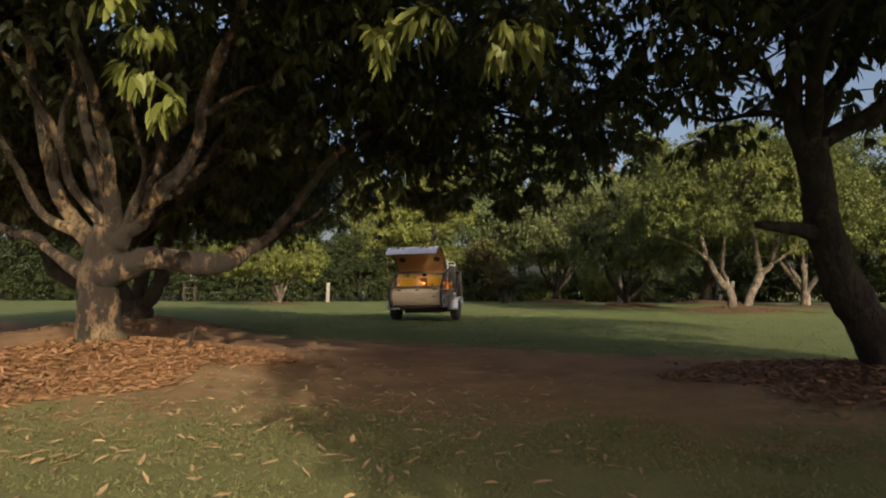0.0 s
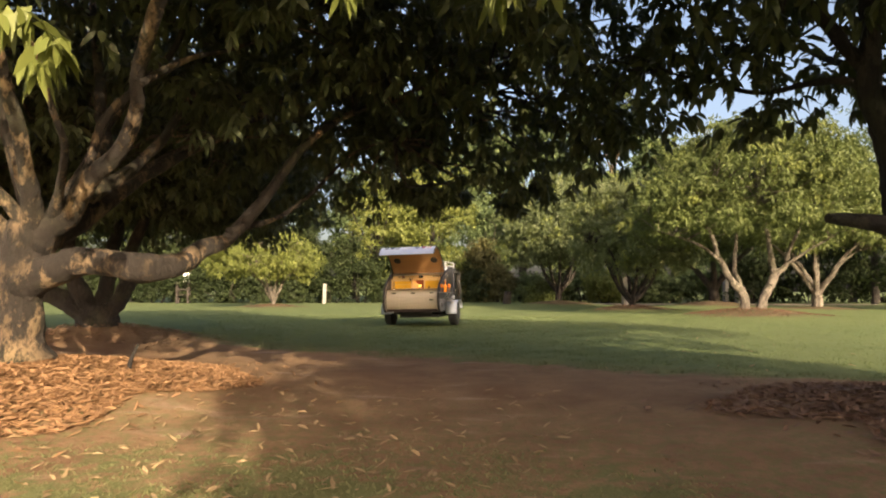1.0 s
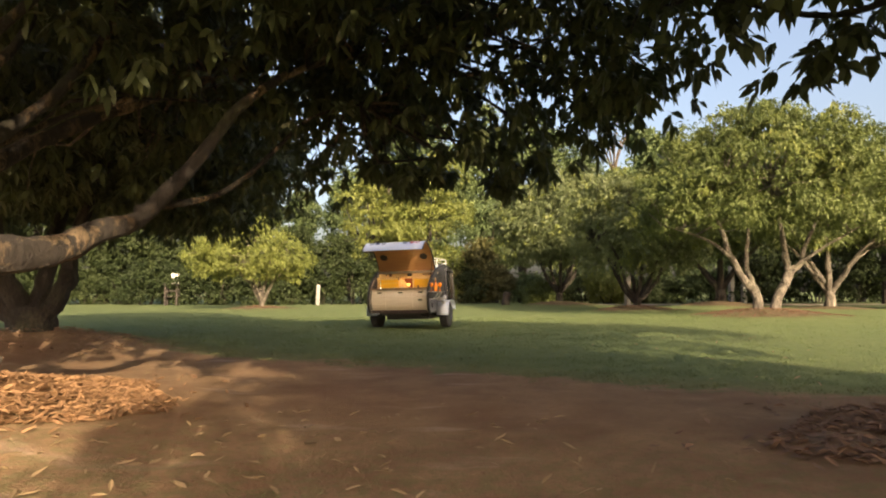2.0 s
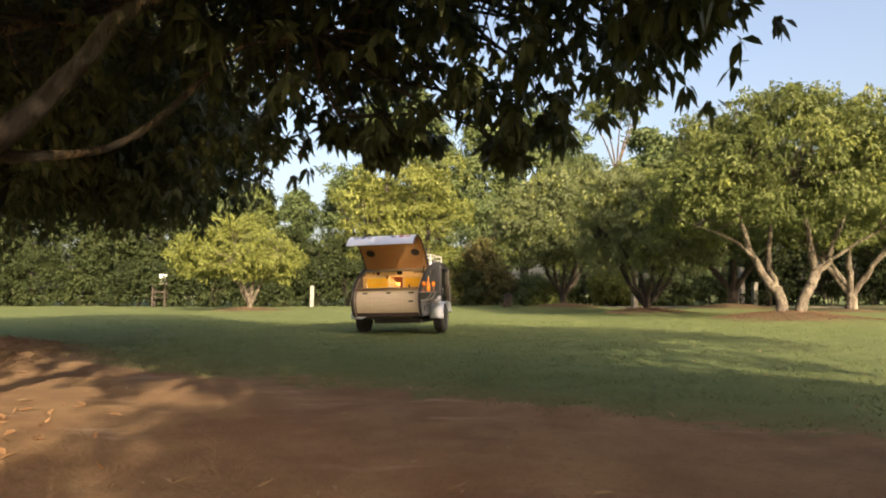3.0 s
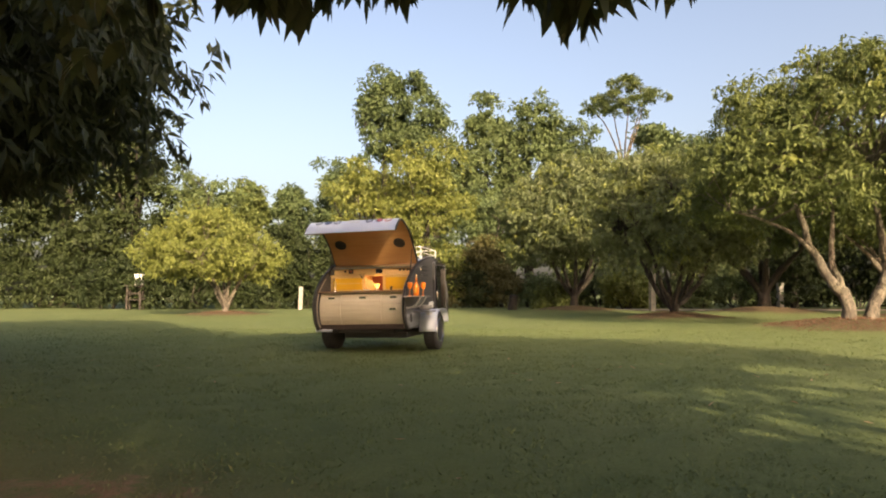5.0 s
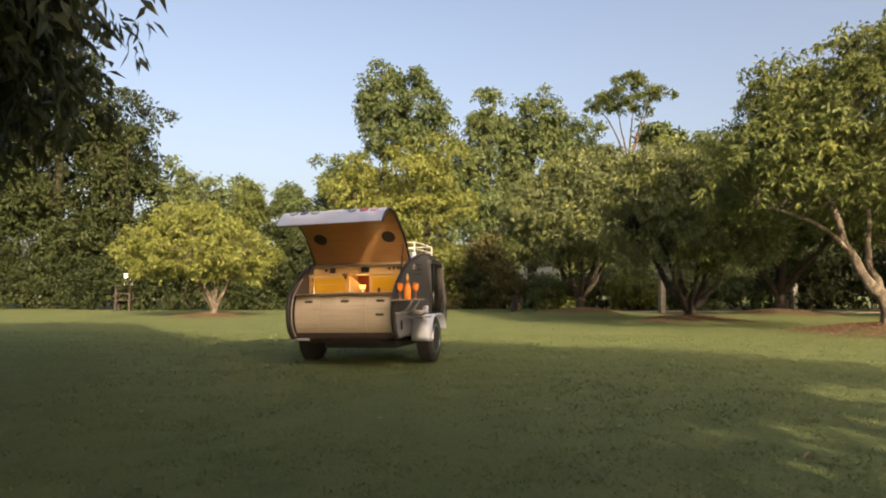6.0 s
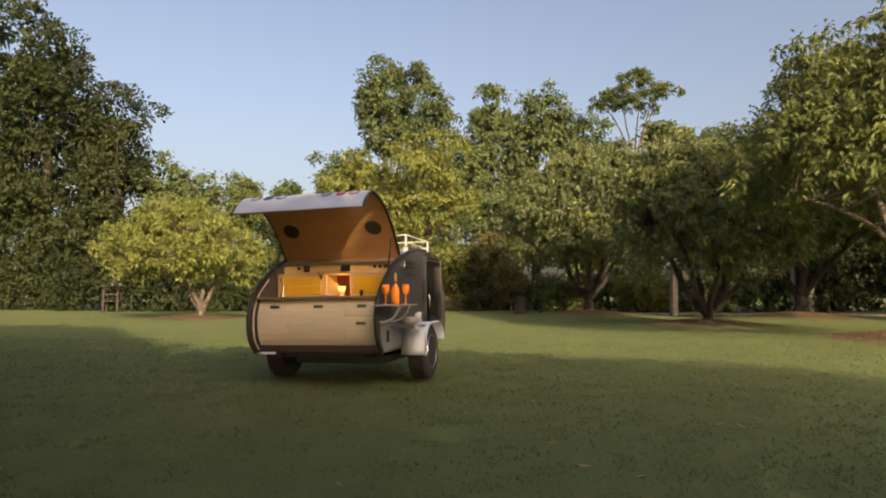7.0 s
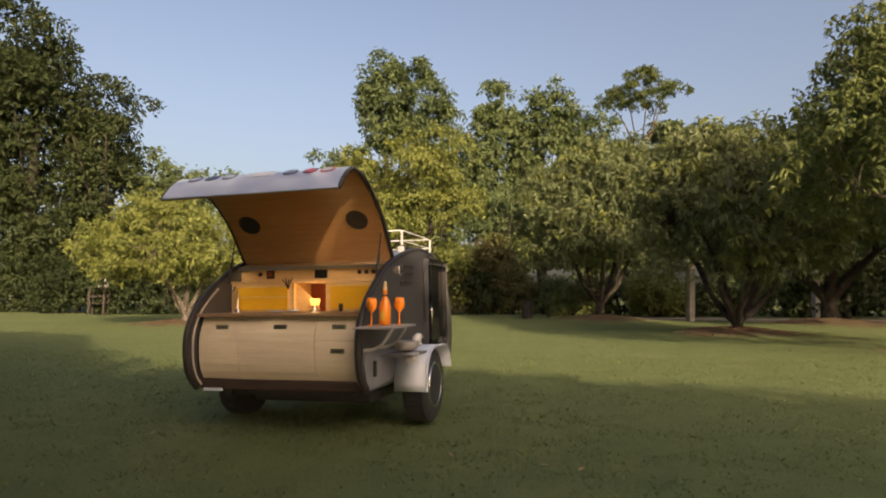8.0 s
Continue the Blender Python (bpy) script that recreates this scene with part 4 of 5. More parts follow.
def make_trailer():
    t = TRAILER
    outline = smooth_line(BODY, 4)
    for side in (-1, 1):
        x = side * HALF
        part("side_wall", slab([tuple(p) for p in outline], x - 0.02, x + 0.02), CHARCOAL, t)
        edge = [(x, y, z) for y, z in smooth_line(BODY, 2)]
        rod(edge, 0.024, BLACK, t, "edge_trim")
        inner = [(x - side * 0.036, y + 0.03, z) for y, z in BODY[:6]]
        rod(inner, 0.008, MOULDING, t, "edge_moulding")
    part("roof", sheet(smooth_line(BODY[6:], 4), -HALF + 0.02, HALF - 0.02, 0.025), ALUMINIUM, t)
    part("floor_panel", box_bm(-HALF + 0.02, HALF - 0.02, 0.05, 2.18, 0.37, 0.41), UNDER, t)
    part("rear_sill", box_bm(-HALF + 0.02, HALF - 0.02, 0.0, 0.1, 0.345, 0.42, 0.01), plain("dark brown sill", (0.03, 0.018, 0.014), 0.5), t)
    # drawers
    fronts = [(y + 0.085, z) for y, z in smooth_line(BODY[:5], 4) if 0.4 < z < 0.885]
    def front(x0, x1, z0, z1):
        line = [p for p in fronts if z0 - 0.02 < p[1] < z1 + 0.02]
        ys, zs = np.array(fronts)[:, 0], np.array(fronts)[:, 1]
        line = [(float(np.interp(z, zs, ys)), float(z)) for z in np.linspace(z0, z1, 9)]
        return part("drawer_front", sheet(line, x0, x1, 0.02), BEIGE, t)
    for x0, x1, z0, z1, hz in ((-0.635, -0.312, 0.42, 0.872, 0.80), (-0.308, 0.308, 0.42, 0.872, 0.80), (0.312, 0.635, 0.712, 0.872, 0.80), (0.312, 0.635, 0.42, 0.708, 0.635)):
        d = front(x0, x1, z0, z1)
        hx = {-0.635: -0.45, -0.308: 0.03}.get(x0, 0.49)
        hy = float(np.interp(hz, np.array(fronts)[:, 1], np.array(fronts)[:, 0]))
        pull = part("pull", box_bm(hx - 0.055, hx + 0.055, hy - 0.01, hy + 0.006, hz - 0.018, hz + 0.018, 0.008), CHROME, d, "polished metal recessed pull")
        part("recess", box_bm(hx - 0.04, hx + 0.04, hy - 0.012, hy - 0.006, hz - 0.008, hz + 0.006), BLACK, pull)
    part("drawer_case", box_bm(-0.64, 0.64, 0.09, 0.6, 0.42, 0.872), UNDER, t)
    part("worktop", box_bm(-0.655, 0.655, -0.06, 0.66, 0.876, 0.9, 0.004), WORKTOP, t)
    # upper cabinet
    part("cabinet_back", box_bm(-0.655, 0.655, 0.68, 0.7, 0.905, 1.28), PINE, t)
    part("fascia", box_bm(-0.655, 0.655, 0.5, 0.525, 1.15, 1.262, 0.004), PINE, t)
    part("fascia_shelf", box_bm(-0.655, 0.655, 0.5, 0.68, 1.262, 1.28, 0.004), PINE, t)
    part("cabinet_rail", box_bm(-0.655, 0.655, 0.355, 0.68, 1.13, 1.15, 0.003), PINE, t)
    for x in (-0.642, -0.1, 0.2, 0.636):
        part("divider", box_bm(x - 0.012, x + 0.012, 0.37, 0.68, 0.9, 1.13, 0.002), PINE, t)
    for x0, x1 in ((-0.63, -0.114), (0.214, 0.624)):
        door = part("cabinet_door", box_bm(x0, x1, 0.365, 0.383, 0.903, 1.128, 0.003), PINE, t)
        part("door_panel", box_bm(x0 + 0.022, x1 - 0.022, 0.357, 0.367, 0.922, 1.098, 0.003), YELLOW, door, "glossy yellow panel")
        if x0 < 0:
            part("rail", box_bm(x0 + 0.022, x1 - 0.022, 0.351, 0.358, 1.016, 1.024), PINE, door)
    brace = bmesh.new()
    for y in (0.41, 0.425):
        for x, z in ((-0.087, 0.902), (0.12, 0.902), (0.09, 0.97), (-0.087, 1.125)):
            brace.verts.new((x, y, z))
    brace.verts.ensure_lookup_table()
    bv = brace.verts
    for q in ((0, 1, 2, 3), (7, 6, 5, 4), (0, 4, 5, 1), (1, 5, 6, 2), (2, 6, 7, 3), (3, 7, 4, 0)):
        brace.faces.new([bv[k] for k in q])
    part("sloping_board", brace, PINE, t)
    part("niche_back", box_bm(-0.088, 0.188, 0.655, 0.676, 0.902, 1.128), NICHE, t, "dark red lacquered niche")
    # a dried sprig hung on the cabinet rail
    for k, lean in enumerate((-0.05, -0.02, 0.015, 0.045)):
        rod([(-0.13, 0.352, 1.08), (-0.13 + lean * 0.5, 0.345, 1.13), (-0.13 + lean, 0.342, 1.16 + 0.01 * (k % 2))], 0.004, OLD_WOOD, t, "sprig", 5)
    switch = part("switch_panel", box_bm(-0.41, -0.34, 0.488, 0.501, 1.172, 1.24, 0.004), BLACK, t, "black switch panel")
    part("dial", box_bm(-0.395, -0.355, 0.483, 0.489, 1.19, 1.225, 0.003), NICHE, switch)
    part("display", box_bm(0.03, 0.14, 0.488, 0.501, 1.168, 1.236, 0.004), DARK_GLASS, t, "small black display")
    for x in (-0.47, 0.42, 0.48, 0.54, 0.58):
        moved(part("socket", revolve([(0, 0.016), (0.012, 0.018), (0.014, 0.012)], 14), BLACK, t), pose(x, 0.5, 1.21, 0, 0, -90))
    # tap on the worktop
    rod([(-0.55, 0.3, 0.9), (-0.55, 0.3, 1.06), (-0.54, 0.25, 1.1), (-0.52, 0.2, 1.07)], 0.009, CHROME, t, "tap", 8, "chrome tap")
    moved(part("tap_base", revolve([(0, 0.024), (0.02, 0.02), (0.024, 0.012)], 14, "z"), CHROME, t), pose(-0.55, 0.3, 0.905))
    # hatch
    line = smooth_line(HATCH, 4)
    hatch = part("hatch", sheet(line, -0.67, 0.67, 0.012), plain("pale silver paint", (0.5, 0.54, 0.62), 0.34, 0.6, 0.05, 3.0), t, "bent pale silver hatch skin")
    d = np.gradient(line, axis=0)
    d /= np.linalg.norm(d, axis=1, keepdims=True)
    n = np.stack([d[:, 1], -d[:, 0]], axis=1)
    sign = 1 if n[10][1] < 0 else -1
    return line, d, n, hatch, sign


line_h, along_h, normal_h, hatch_ob, sign_h = make_trailer()


def finish_trailer():
    t = TRAILER
    lining = part("lining", sheet(line_h, -0.655, 0.655, -0.014), LINING, hatch_ob, "varnished plywood lining")
    for side in (-1, 1):
        x = side * 0.672
        rod([(x, y, z) for y, z in line_h[::3]], 0.014, BLACK, hatch_ob, "hatch_edge")
    def on_hatch(x, k, off):
        y, z = line_h[k] + normal_h[k] * off
        across = Vector((1, 0, 0))
        along = Vector((0, *along_h[k]))
        up = across.cross(along)
        m = Matrix((across, along, up)).transposed().to_4x4()
        m.translation = (x, y, z)
        return m
    k_speaker = int(np.argmin(np.abs(line_h[:, 1] - 1.6)))
    for x in (-0.47, 0.47):
        s = moved(part("speaker", revolve([(-0.006, 0.088), (0.006, 0.088), (0.008, 0.08), (0.003, 0.07)], 28, "z"), BLACK, hatch_ob, "round black speaker grille"), on_hatch(x, k_speaker, -0.018))
        moved(part("cone", revolve([(-0.012, 0.068), (-0.008, 0.066), (-0.007, 0.02)], 20, "z"), DARK_GLASS, s), Matrix())
    inks = [plain("navy sticker", (0.02, 0.03, 0.08), 0.4), plain("red sticker", (0.2, 0.025, 0.035), 0.4), plain("white sticker", (0.5, 0.52, 0.56), 0.4), plain("clear sticker", (0.2, 0.22, 0.27), 0.35)]
    k_stick = int(np.argmin(np.abs(line_h[:, 0] + 0.27)))
    for x, ring, core in ((-0.52, 0, 3), (-0.38, 0, 0), (-0.24, 0, 3), (0.24, 0, 3), (0.39, 0, 1), (0.52, 1, 3)):
        s = moved(part("sticker", revolve([(0, 0.055), (0.002, 0.055), (0.0025, 0.05)], 24, "z"), inks[ring], hatch_ob), on_hatch(x, k_stick, 0.014))
        moved(part("sticker_centre", revolve([(-0.003, 0.037), (-0.0025, 0.038), (0.005, 0.038), (0.0055, 0.037)], 20, "z"), inks[core], s), Matrix())
    bar = part("sticker", box_bm(-0.09, 0.1, -0.05, 0.04, 0, 0.003), inks[2], hatch_ob)
    moved(bar, on_hatch(0.0, k_stick, 0.014))
    for side in (-1, 1):
        rod([(side * 0.64, 0.3, 1.14), (side * 0.64, 0.355, 1.34)], 0.011, BLACK, t, "strut")
        rod([(side * 0.64, 0.355, 1.34), (side * 0.645, 0.385, 1.5)], 0.005, UNDER, t, "strut_rod")
    # wheels, fenders, chassis
    for side in (-1, 1):
        x = side * 0.83
        wheel = moved(part("wheel", revolve([(-0.1, 0.185), (-0.1, 0.25), (-0.085, 0.282), (-0.06, 0.292), (0.06, 0.292), (0.085, 0.282), (0.1, 0.25), (0.1, 0.185)], 44), TYRE, t, "black rubber tyre on a bright rim", True), pose(x, 0.86, 0.292))
        for k in range(40):
            a = 2 * math.pi * k / 40
            tread = box_bm(-0.075, 0.075, -0.016, 0.016, 0.288, 0.2945)
            bmesh.ops.rotate(tread, cent=(0, 0, 0), matrix=Matrix.Rotation(a, 3, "X"), verts=tread.verts[:])
            if k == 0:
                joined = tread
            else:
                me = bpy.data.meshes.new("tread")
                tread.to_mesh(me)
                tread.free()
                joined.from_mesh(me)
                bpy.data.meshes.remove(me)
        tagged(part("tread", joined, TYRE, wheel), kind="stuff")
        s = side
        part("rim", revolve([(s * 0.02, 0.185), (s * 0.1, 0.185), (s * 0.108, 0.178), (s * 0.1, 0.165), (s * 0.06, 0.15), (s * 0.045, 0.09), (s * 0.06, 0.05), (s * 0.07, 0.02)], 36), CHROME, wheel, "bright metal rim", True)
        for k in range(5):
            a = 2 * math.pi * k / 5
            moved(part("wheel_nut", revolve([(s * 0.045, 0.012), (s * 0.07, 0.012), (s * 0.074, 0.006)], 6), CHROME, wheel), pose(0, 0.075 * math.cos(a), 0.075 * math.sin(a)))
        arc = [(0.86 + 0.36 * math.copysign(abs(math.cos(radians(a))) ** 0.6, math.cos(radians(a))), 0.285 + 0.325 * max(0.0, math.sin(radians(a))) ** 0.75) for a in range(180, 10, -5)]
        x0, x1 = sorted((side * 0.702, side * 0.965))
        part("fender", sheet(arc, x0, x1, 0.012), FENDER, t, "white-grey painted fender", True)
        edge = [(side * 0.965, y, z) for y, z in arc]
        rod(edge, 0.009, FENDER, t, "fender_edge")
    rod([(-0.72, 0.86, 0.292), (0.72, 0.86, 0.292)], 0.03, UNDER, t, "axle")
    for x in (-0.45, 0.45):
        part("chassis_beam", box_bm(x - 0.03, x + 0.03, 0.05, 2.15, 0.29, 0.37, 0.006), UNDER, t)
    for y in (0.1, 1.3, 2.0):
        part("cross_beam", box_bm(-0.48, 0.48, y, y + 0.06, 0.29, 0.365, 0.006), UNDER, t)
    part("undertray", box_bm(-0.45, 0.55, 0.4, 1.9, 0.2, 0.292, 0.02), UNDER, t)
    part("lamp_bar", box_bm(-0.62, -0.46, -0.005, 0.004, 0.33, 0.352, 0.002), FENDER, t)
    # right side
    x = HALF + 0.02
    part("side_panel", slab([(0.0, 0.365), (0.4, 0.385), (0.55, 0.43), (0.55, 0.6), (-0.08, 0.66), (-0.105, 0.56), (-0.07, 0.44)], x, x + 0.012), plain("dull pale metal", (0.2, 0.205, 0.22), 0.35, 0.4, 0.15, 6.0), t, "pale metal panel")
    part("tail_light", box_bm(x + 0.012, x + 0.03, 0.05, 0.085, 0.45, 0.56, 0.006), BLACK, t)
    door = part("door", box_bm(x, x + 0.012, 1.3, 1.96, 0.5, 1.36, 0.05), CHARCOAL, t)
    part("window", box_bm(x + 0.008, x + 0.018, 1.36, 1.9, 0.56, 1.31, 0.05), DARK_GLASS, door, "dark smoked window")
    rod([(x + 0.02, 1.4, 0.74), (x + 0.045, 1.4, 0.76), (x + 0.045, 1.4, 0.9), (x + 0.02, 1.4, 0.92)], 0.008, CHROME, door, "handle")
    rod([(x + 0.012, 1.33, 0.53), (x + 0.012, 1.33, 1.33), (x + 0.012, 1.93, 1.33), (x + 0.012, 1.93, 0.53)], 0.009, BLACK, door, "door_seal")
    for z in (1.12, 1.19, 1.25):
        vent = part("vent", box_bm(x, x + 0.012, 0.66, 0.96, z - 0.02, z + 0.02, 0.008), CHARCOAL, t)
        part("vent_lip", box_bm(x + 0.008, x + 0.024, 0.68, 0.94, z + 0.004, z + 0.016, 0.003), BLACK, vent)
    part("marker_light", box_bm(x, x + 0.02, 0.6, 0.63, 1.19, 1.25, 0.006), CHROME, t)
    for y in (0.98, 1.2, 1.5):
        part("roof_light", box_bm(0.56, 0.64, y, y + 0.08, float(np.interp(y, [0.9, 1.25, 1.6], [1.38, 1.425, 1.4])), 1.46, 0.01), BLACK, t)
    # rack
    rack = plain("white rack paint", (0.5, 0.5, 0.49), 0.45)
    for xx in (-0.6, 0.6):
        for y, z in ((1.0, 1.4), (1.86, 1.31)):
            part("rack_post", box_bm(xx - 0.009, xx + 0.009, y - 0.009, y + 0.009, z, 1.59, 0.003), rack, t)
            part("rack_foot", box_bm(xx - 0.03, xx + 0.03, y - 0.035, y + 0.035, z - 0.01, z + 0.05, 0.012), rack, t)
        rod([(xx, 1.0, 1.59), (xx, 1.86, 1.59)], 0.006, rack, t, "rack_rail")
        rod([(xx, 1.0, 1.5), (xx, 1.86, 1.5)], 0.005, rack, t, "rack_rail")
    for y in (1.0, 1.86):
        rod([(-0.6, y, 1.59), (0.6, y, 1.59)], 0.006, rack, t, "rack_rail")
        rod([(-0.6, y, 1.5), (0.6, y, 1.5)], 0.005, rack, t, "rack_rail")
    # folding table and its bracket, and the burner below
    top = part("side_table", box_bm(0.7, 0.97, -0.28, 0.24, 0.795, 0.81, 0.006), plain("grey table board", (0.3, 0.29, 0.28), 0.5), t, "small folding side table")
    for y in (-0.16, 0.12):
        rod([(0.93, y, 0.792), (0.86, y + 0.03, 0.7), (0.78, y + 0.06, 0.655), (0.705, y + 0.06, 0.645)], 0.011, rack, top, "bracket")
    burner = moved(part("bowl", revolve([(0, 0.05), (0.02, 0.085), (0.07, 0.1), (0.075, 0.09)], 24, "z"), plain("grey enamel", (0.25, 0.24, 0.23), 0.4), t, "grey enamel bowl", True), pose(0.83, 0.42, 0.6))
    part("shelf", box_bm(0.7, 0.96, 0.16, 0.54, 0.575, 0.595, 0.006), plain("steel shelf", (0.3, 0.3, 0.3), 0.4, 1.0), t)
    moved(part("knob", revolve([(-0.03, 0.03), (0.0, 0.05), (0.03, 0.045), (0.04, 0.02)], 20), rack, t), pose(0.9, 0.48, 0.68))
    moved(part("hose_end", revolve([(0, 0.02), (0.03, 0.024), (0.05, 0.018)], 12), BLACK, t), pose(0.9, 0.48, 0.675))
    for y in (0.2, 0.28):
        part("clamp", box_bm(0.9, 0.96, y, y + 0.05, 0.535, 0.6, 0.01), rack, t)


finish_trailer()


def in_trailer(x, y, z):
    return TRAILER.matrix_world @ Vector((x, y, z))


def bottle():
    ob = part("bottle", revolve([(0, 0.046), (0.006, 0.05), (0.16, 0.05), (0.2, 0.042), (0.245, 0.02), (0.29, 0.017), (0.292, 0.02), (0.31, 0.02), (0.318, 0.012)], 28, "z"), ORANGE, None, "", True)
    ob.matrix_world = pose(*in_trailer(0.83, -0.03, 0.812), 0, 0, -20) @ Matrix.Diagonal((0.82, 0.82, 0.78, 1))
    tagged(ob, "orange bottle with a pale neck on the side table", "bottle")
    part("neck_band", revolve([(0.252, 0.021), (0.256, 0.024), (0.264, 0.024), (0.268, 0.02)], 20, "z"), BLACK, ob)
    part("cap", revolve([(0.3, 0.019), (0.335, 0.017), (0.375, 0.011), (0.385, 0.005)], 20, "z"), PINE, ob)
    label = bmesh.new()
    for a in np.linspace(-1.9, -1.1, 7):
        for z in (0.045, 0.125):
            label.verts.new((0.0512 * math.cos(a), 0.0512 * math.sin(a), z))
    label.verts.ensure_lookup_table()
    for k in range(6):
        label.faces.new((label.verts[2 * k], label.verts[2 * k + 2], label.verts[2 * k + 3], label.verts[2 * k + 1]))
    part("label", label, plain("yellow label", (0.75, 0.42, 0.05), 0.5), ob)


def glass(x, y):
    ob = part("wine_glass", revolve([(0, 0.034), (0.003, 0.034), (0.006, 0.006), (0.1, 0.005), (0.11, 0.02), (0.14, 0.04), (0.18, 0.041), (0.215, 0.033), (0.21, 0.03)], 24, "z"), ORANGE, None, "", True)
    ob.matrix_world = pose(*in_trailer(x, y, 0.812)) @ Matrix.Diagonal((0.88, 0.88, 0.88, 1))
    tagged(ob, "orange stemmed wine glass on the side table", "glass", "wine glasses")


bottle()
glass(0.76, -0.1)
glass(0.91, 0.04)


def table_lamp():
    lamp = empty_thing("table_lamp", Matrix.Translation(in_trailer(0.1, 0.36, 0.902)), "small glowing lamp on the trailer worktop", "lamp")
    part("base", revolve([(0, 0.045), (0.012, 0.045), (0.018, 0.012), (0.05, 0.01)], 20, "z"), CHROME, lamp)
    n = Nodes("glowing shade")
    n.base((0.9, 0.6, 0.25), 0.5)
    n.bsdf.inputs["Emission Color"].default_value = (1.0, 0.5, 0.08, 1)
    n.bsdf.inputs["Emission Strength"].default_value = 1.3
    part("shade", revolve([(0.05, 0.03), (0.1, 0.042), (0.101, 0.038)], 20, "z"), n.material, lamp, "", True)
    bulb = new("lamp_light", bpy.data.lights.new("lamp_light", "POINT"))
    bulb.data.energy, bulb.data.color, bulb.data.shadow_soft_size = 0.6, (1.0, 0.62, 0.25), 0.03
    bulb.location = in_trailer(0.1, 0.36, 1.06)


table_lamp()
for x, y, h, r, mat, text in ((-0.2, 0.4, 0.012, 0.06, FENDER, "white plate on the trailer worktop"), (0.33, 0.44, 0.06, 0.018, BLACK, "small dark jar on the trailer worktop"),
                              (-0.02, 0.35, 0.02, 0.05, FENDER, "low white dish on the trailer worktop")):
    ob = part("dish" if h < 0.05 else "jar", revolve([(0, r * 0.6), (h * 0.4, r * 0.9), (h, r), (h * 0.98, r * 0.85)], 20, "z"), mat, None, "", True)
    ob.matrix_world = Matrix.Translation(in_trailer(x, y - 0.1, 0.902))
    tagged(ob, text, "tableware")


# ---- fallen leaves ----
def litter_leaf(rng, length, width):
    curl = rng.uniform(0.1, 0.5)
    v = [(0, -length / 2, 0.0), (-width / 2, -length * 0.1, width * curl), (0, 0, width * 0.1), (width / 2, -length * 0.1, width * curl), (0, length / 2, length * rng.uniform(0.0, 0.16)),
         (-width * 0.35, length * 0.25, width * curl), (width * 0.35, length * 0.25, width * curl)]
    f = [(0, 2, 1), (0, 3, 2), (1, 2, 5), (2, 3, 6), (2, 4, 5), (2, 6, 4)]
    return np.array(v), f


def litter_bed(name, label, x, y, rx, ry, count, material, seed, singles=0, heap=0.05, inner=0.0):
    rng = np.random.default_rng(seed)
    bed = empty_thing(name, Matrix(), label, "leaf litter")
    shapes = [litter_leaf(rng, rng.uniform(0.055, 0.11), rng.uniform(0.018, 0.03)) for _ in range(8)]
    meshes = [mesh_of("leaf", v, f, material) for v, f in shapes]
    verts, faces = [], []
    for k in range(count):
        a = rng.uniform(0, 2 * math.pi)
        r = rng.uniform(inner, 1.0) ** 0.62
        if rng.random() < 0.07:
            r *= 1 + 0.4 * rng.random()
        ragged = 1 + 0.18 * math.sin(3 * a + seed) + 0.1 * math.sin(7 * a)
        px, py = x + rx * r * ragged * math.cos(a), y + ry * r * ragged * math.sin(a)
        z = float(ground_z(px, py)) + 0.008 + heap * rng.random() * max(0.0, 1 - r ** 2)
        m = pose(px, py, z, rng.normal() * 16, rng.normal() * 16, rng.uniform(0, 360))
        i = rng.integers(0, 8)
        if k < singles:
            ob = new("leaf", meshes[i])
            ob.parent = bed
            ob.matrix_local = m
        else:
            v, f = shapes[i]
            mm = np.array(m)
            w = v @ mm[:3, :3].T + mm[:3, 3]
            base = 7 * len(verts)
            faces.append(np.array(f) + base)
            verts.append(w)
    tagged(piece("leaf_layer", np.concatenate(verts), np.concatenate(faces), material, bed), kind="stuff")


litter_bed("leaf_litter", "thick bed of dry orange-brown leaves under the old tree", -3.0, 5.8, 1.5, 1.7, 13000, LITTER, 31, 250)
litter_bed("leaf_litter", "bed of dull brown leaves under the leaning tree", 4.0, 5.25, 1.75, 1.3, 7500, LITTER_DARK, 32, 100)
litter_bed("leaf_litter", "bed of dry brown leaves round the pale trunks", 10.2, 21.7, 2.3, 1.6, 2600, LITTER_DARK, 33)
litter_bed("leaf_litter", "bed of dark brown leaves under the bushy tree", 8.0, 28.2, 1.8, 1.3, 1300, LITTER_DARK, 34)
litter_bed("leaf_litter", "bed of dark leaves under the shaded tree", -5.5, 10.55, 1.7, 1.3, 900, LITTER_DARK, 35)
litter_bed("leaf_litter", "bare ring with dry leaves round the small tree", -9.3, 30.8, 1.3, 0.9, 600, LITTER_DARK, 36)
litter_bed("leaf_litter", "scattered dry leaves on thin grass and soil", -1.4, 4.0, 2.6, 2.0, 420, LITTER_PALE, 37, 0, 0.0)


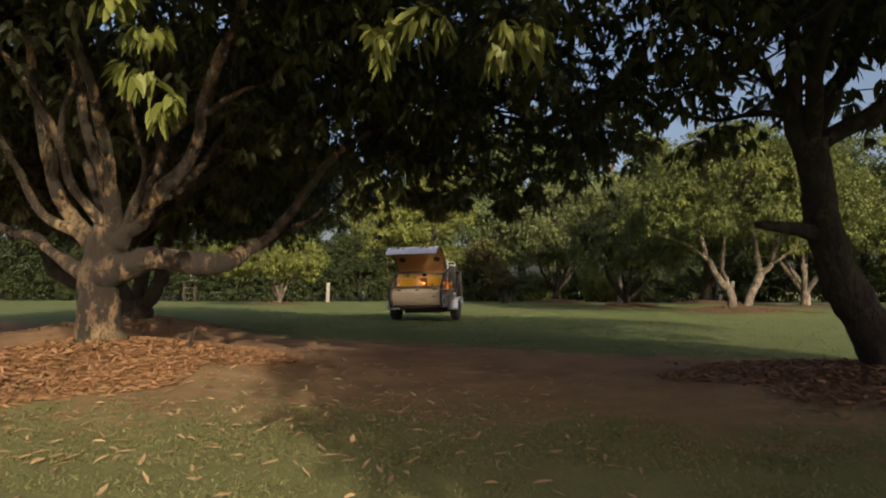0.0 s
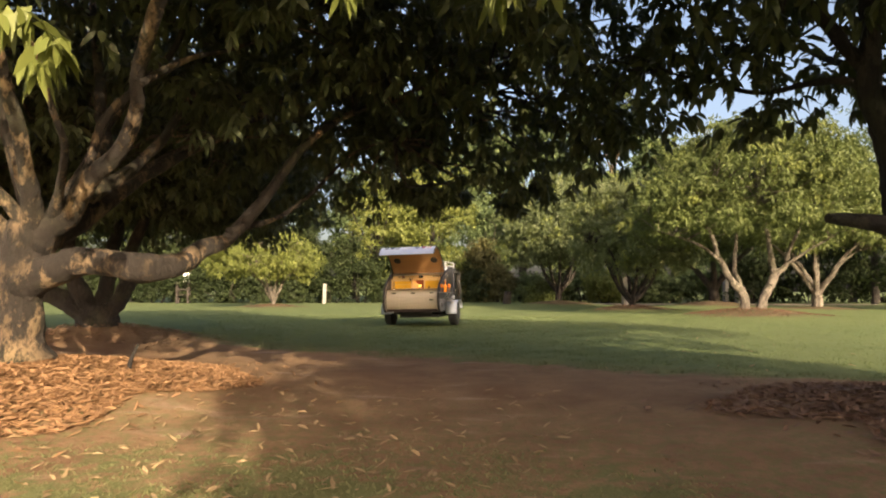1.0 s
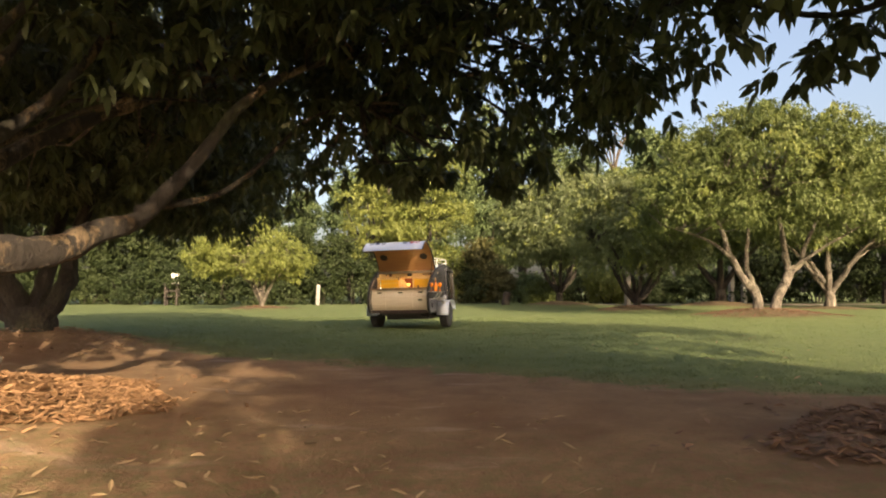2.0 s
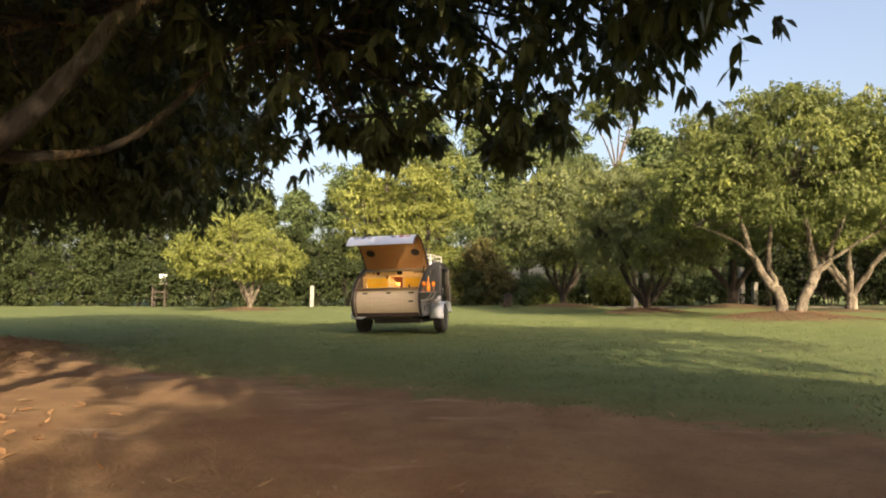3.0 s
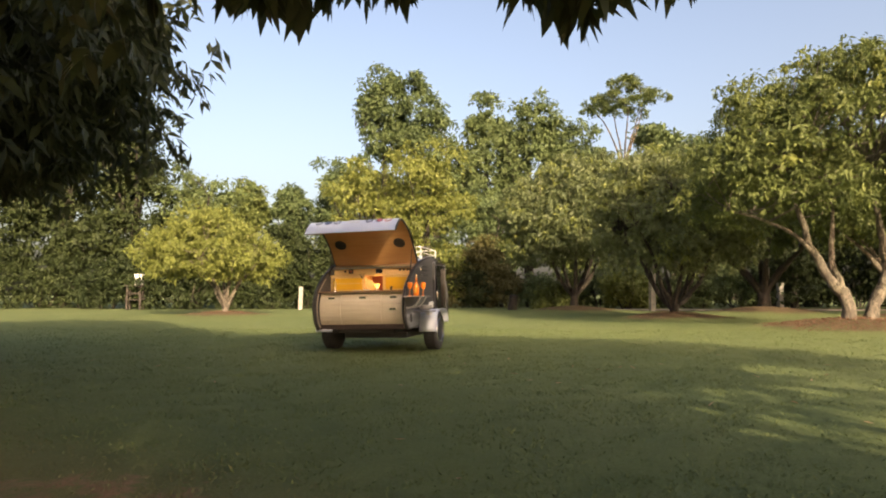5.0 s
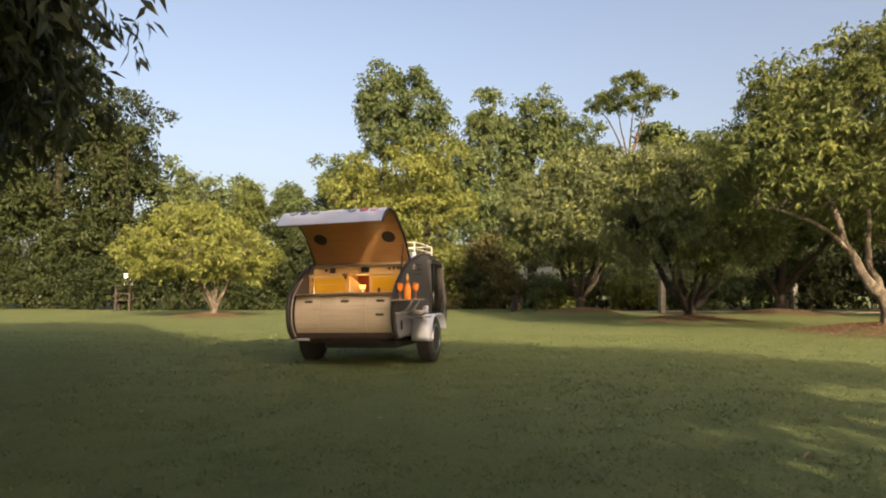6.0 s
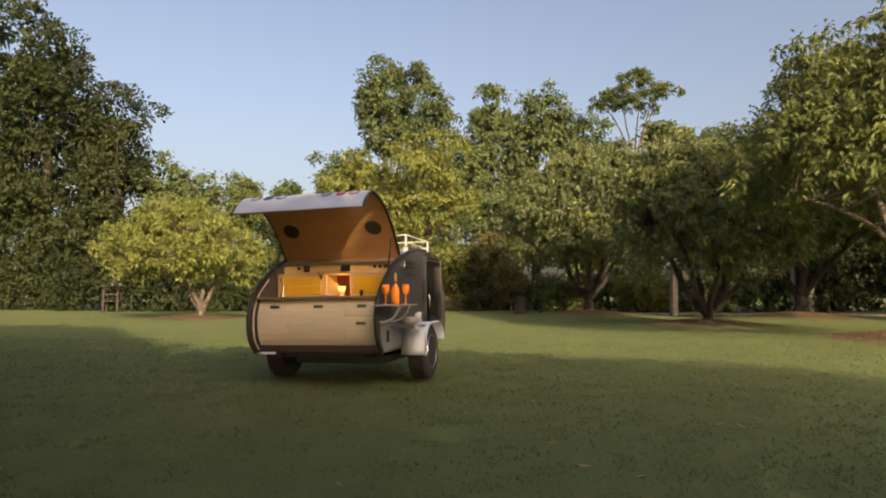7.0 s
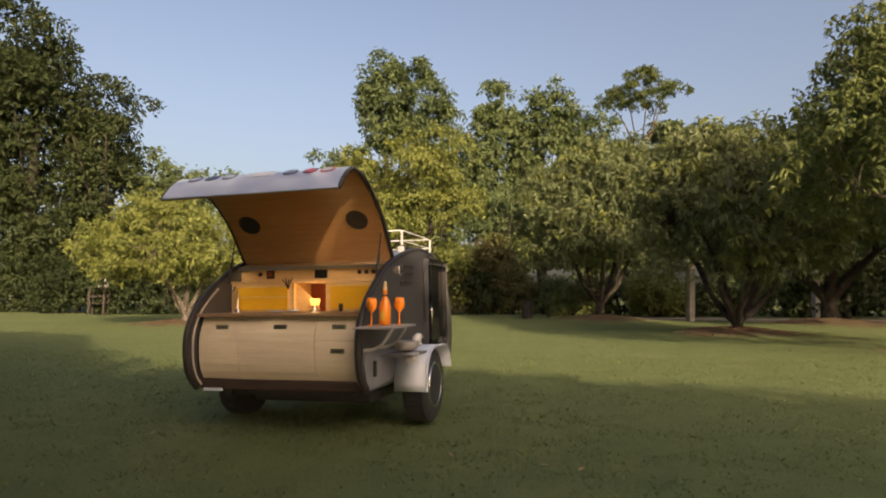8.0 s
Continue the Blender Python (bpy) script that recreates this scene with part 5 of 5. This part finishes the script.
def loose_leaves():
    rng = np.random.default_rng(41)
    shapes = [mesh_of("fallen_leaf", *litter_leaf(rng, rng.uniform(0.05, 0.095), rng.uniform(0.016, 0.027)), LITTER_PALE) for _ in range(7)]
    for k in range(290):
        if k < 200:
            px, py = rng.uniform(-3.2, 1.2), rng.uniform(2.3, 6.5)
        elif k < 230:
            px, py = rng.uniform(-2.5, 4.0), rng.uniform(3.0, 9.0)
        else:
            px, py = rng.uniform(-5, 6), rng.uniform(8, 16)
        ob = new("fallen_leaf", shapes[rng.integers(0, 7)])
        ob.matrix_world = pose(px, py, float(ground_z(px, py)) + 0.012, rng.normal() * 12, rng.normal() * 12, rng.uniform(0, 360))
        tagged(ob, "dry curled fallen leaf lying on the ground", "leaf", "fallen leaves")


loose_leaves()
stick = piece("stick", *tube([(0, 0, -0.08), (0.02, 0, 0.12), (0.07, 0.02, 0.27)], [0.022, 0.018, 0.01], 7), BARK_DARK, smooth=True)
stick.location = (-2.35, 6.1, 0.15)
tagged(stick, "short dark stick standing in the leaf litter", "stick")


# ---- grass blades ----
def grass():
    rng = np.random.default_rng(51)
    n = 225000
    y = 1.8 + 20.0 * rng.random(n) ** 1.1
    x = 0.4 + rng.normal(size=n) * (2.6 + 0.16 * y)
    near_x, near_y = rng.normal(size=40000) * 1.9 + 0.1, 1.8 + np.abs(rng.normal(size=40000)) * 1.3
    far_x, far_y = rng.normal(size=30000) * 8 + 1.5, 20 + np.abs(rng.normal(size=30000)) * 8
    x, y = np.concatenate([x, near_x, far_x]), np.concatenate([y, near_y, far_y])
    y = np.where(y < 3.0, y - 0.5 * rng.exponential(1.0, len(y)), y)
    p = np.stack([x, y, 1.0 + np.maximum(0, y - 6) * 0.025], axis=1)
    patch = 0.5 * np.sin(x * 2.1 + 1.3 * np.sin(y * 1.7)) * np.sin(y * 2.3 + np.sin(x * 1.1)) + 0.35 * np.sin(x * 5.3 + y * 3.1) * np.sin(y * 6.1 - x)
    inside = np.minimum(8.9 - 0.52 * x - y, 0.55 * (y - 3.75 + 0.12 * x)) + 0.55 * patch
    keep = rng.random(len(p)) < np.clip(0.75 - inside * 1.6, 0.0, 1.0)
    p, inside = p[keep], inside[keep]
    edge = np.minimum(3.0 * (8.9 - 0.52 * p[:, 0] - p[:, 1]), 0.55 * (p[:, 1] - 3.7))
    worn = edge > -1.9 + rng.normal(size=len(p)) * 0.7
    blades(rng, p[~worn], BLADES, "short mown grass blades of the lawn")
    blades(rng, p[worn], BLADES_DRY, "dry thin grass blades beside the bare soil")


def blades(rng, p, material, label):
    n = len(p)
    z = ground_z(p[:, 0], p[:, 1])
    a = rng.uniform(0, 2 * np.pi, n)
    h = rng.uniform(0.008, 0.024, n) * p[:, 2]
    w = rng.uniform(0.003, 0.006, n) * p[:, 2] * 1.3
    lean = rng.normal(size=(n, 2)) * 1.0 * h[:, None]
    base = np.stack([p[:, 0], p[:, 1], z - 0.004], axis=1)
    side = np.stack([np.cos(a) * w, np.sin(a) * w, np.zeros(n)], axis=1)
    tip = base + np.stack([lean[:, 0], lean[:, 1], h], axis=1)
    verts = np.stack([base - side, base + side, tip], axis=1).reshape(-1, 3)
    tri = np.arange(3 * n).reshape(-1, 3)
    tagged(piece("grass", verts, tri, material), label, "grass", kind="stuff")


grass()
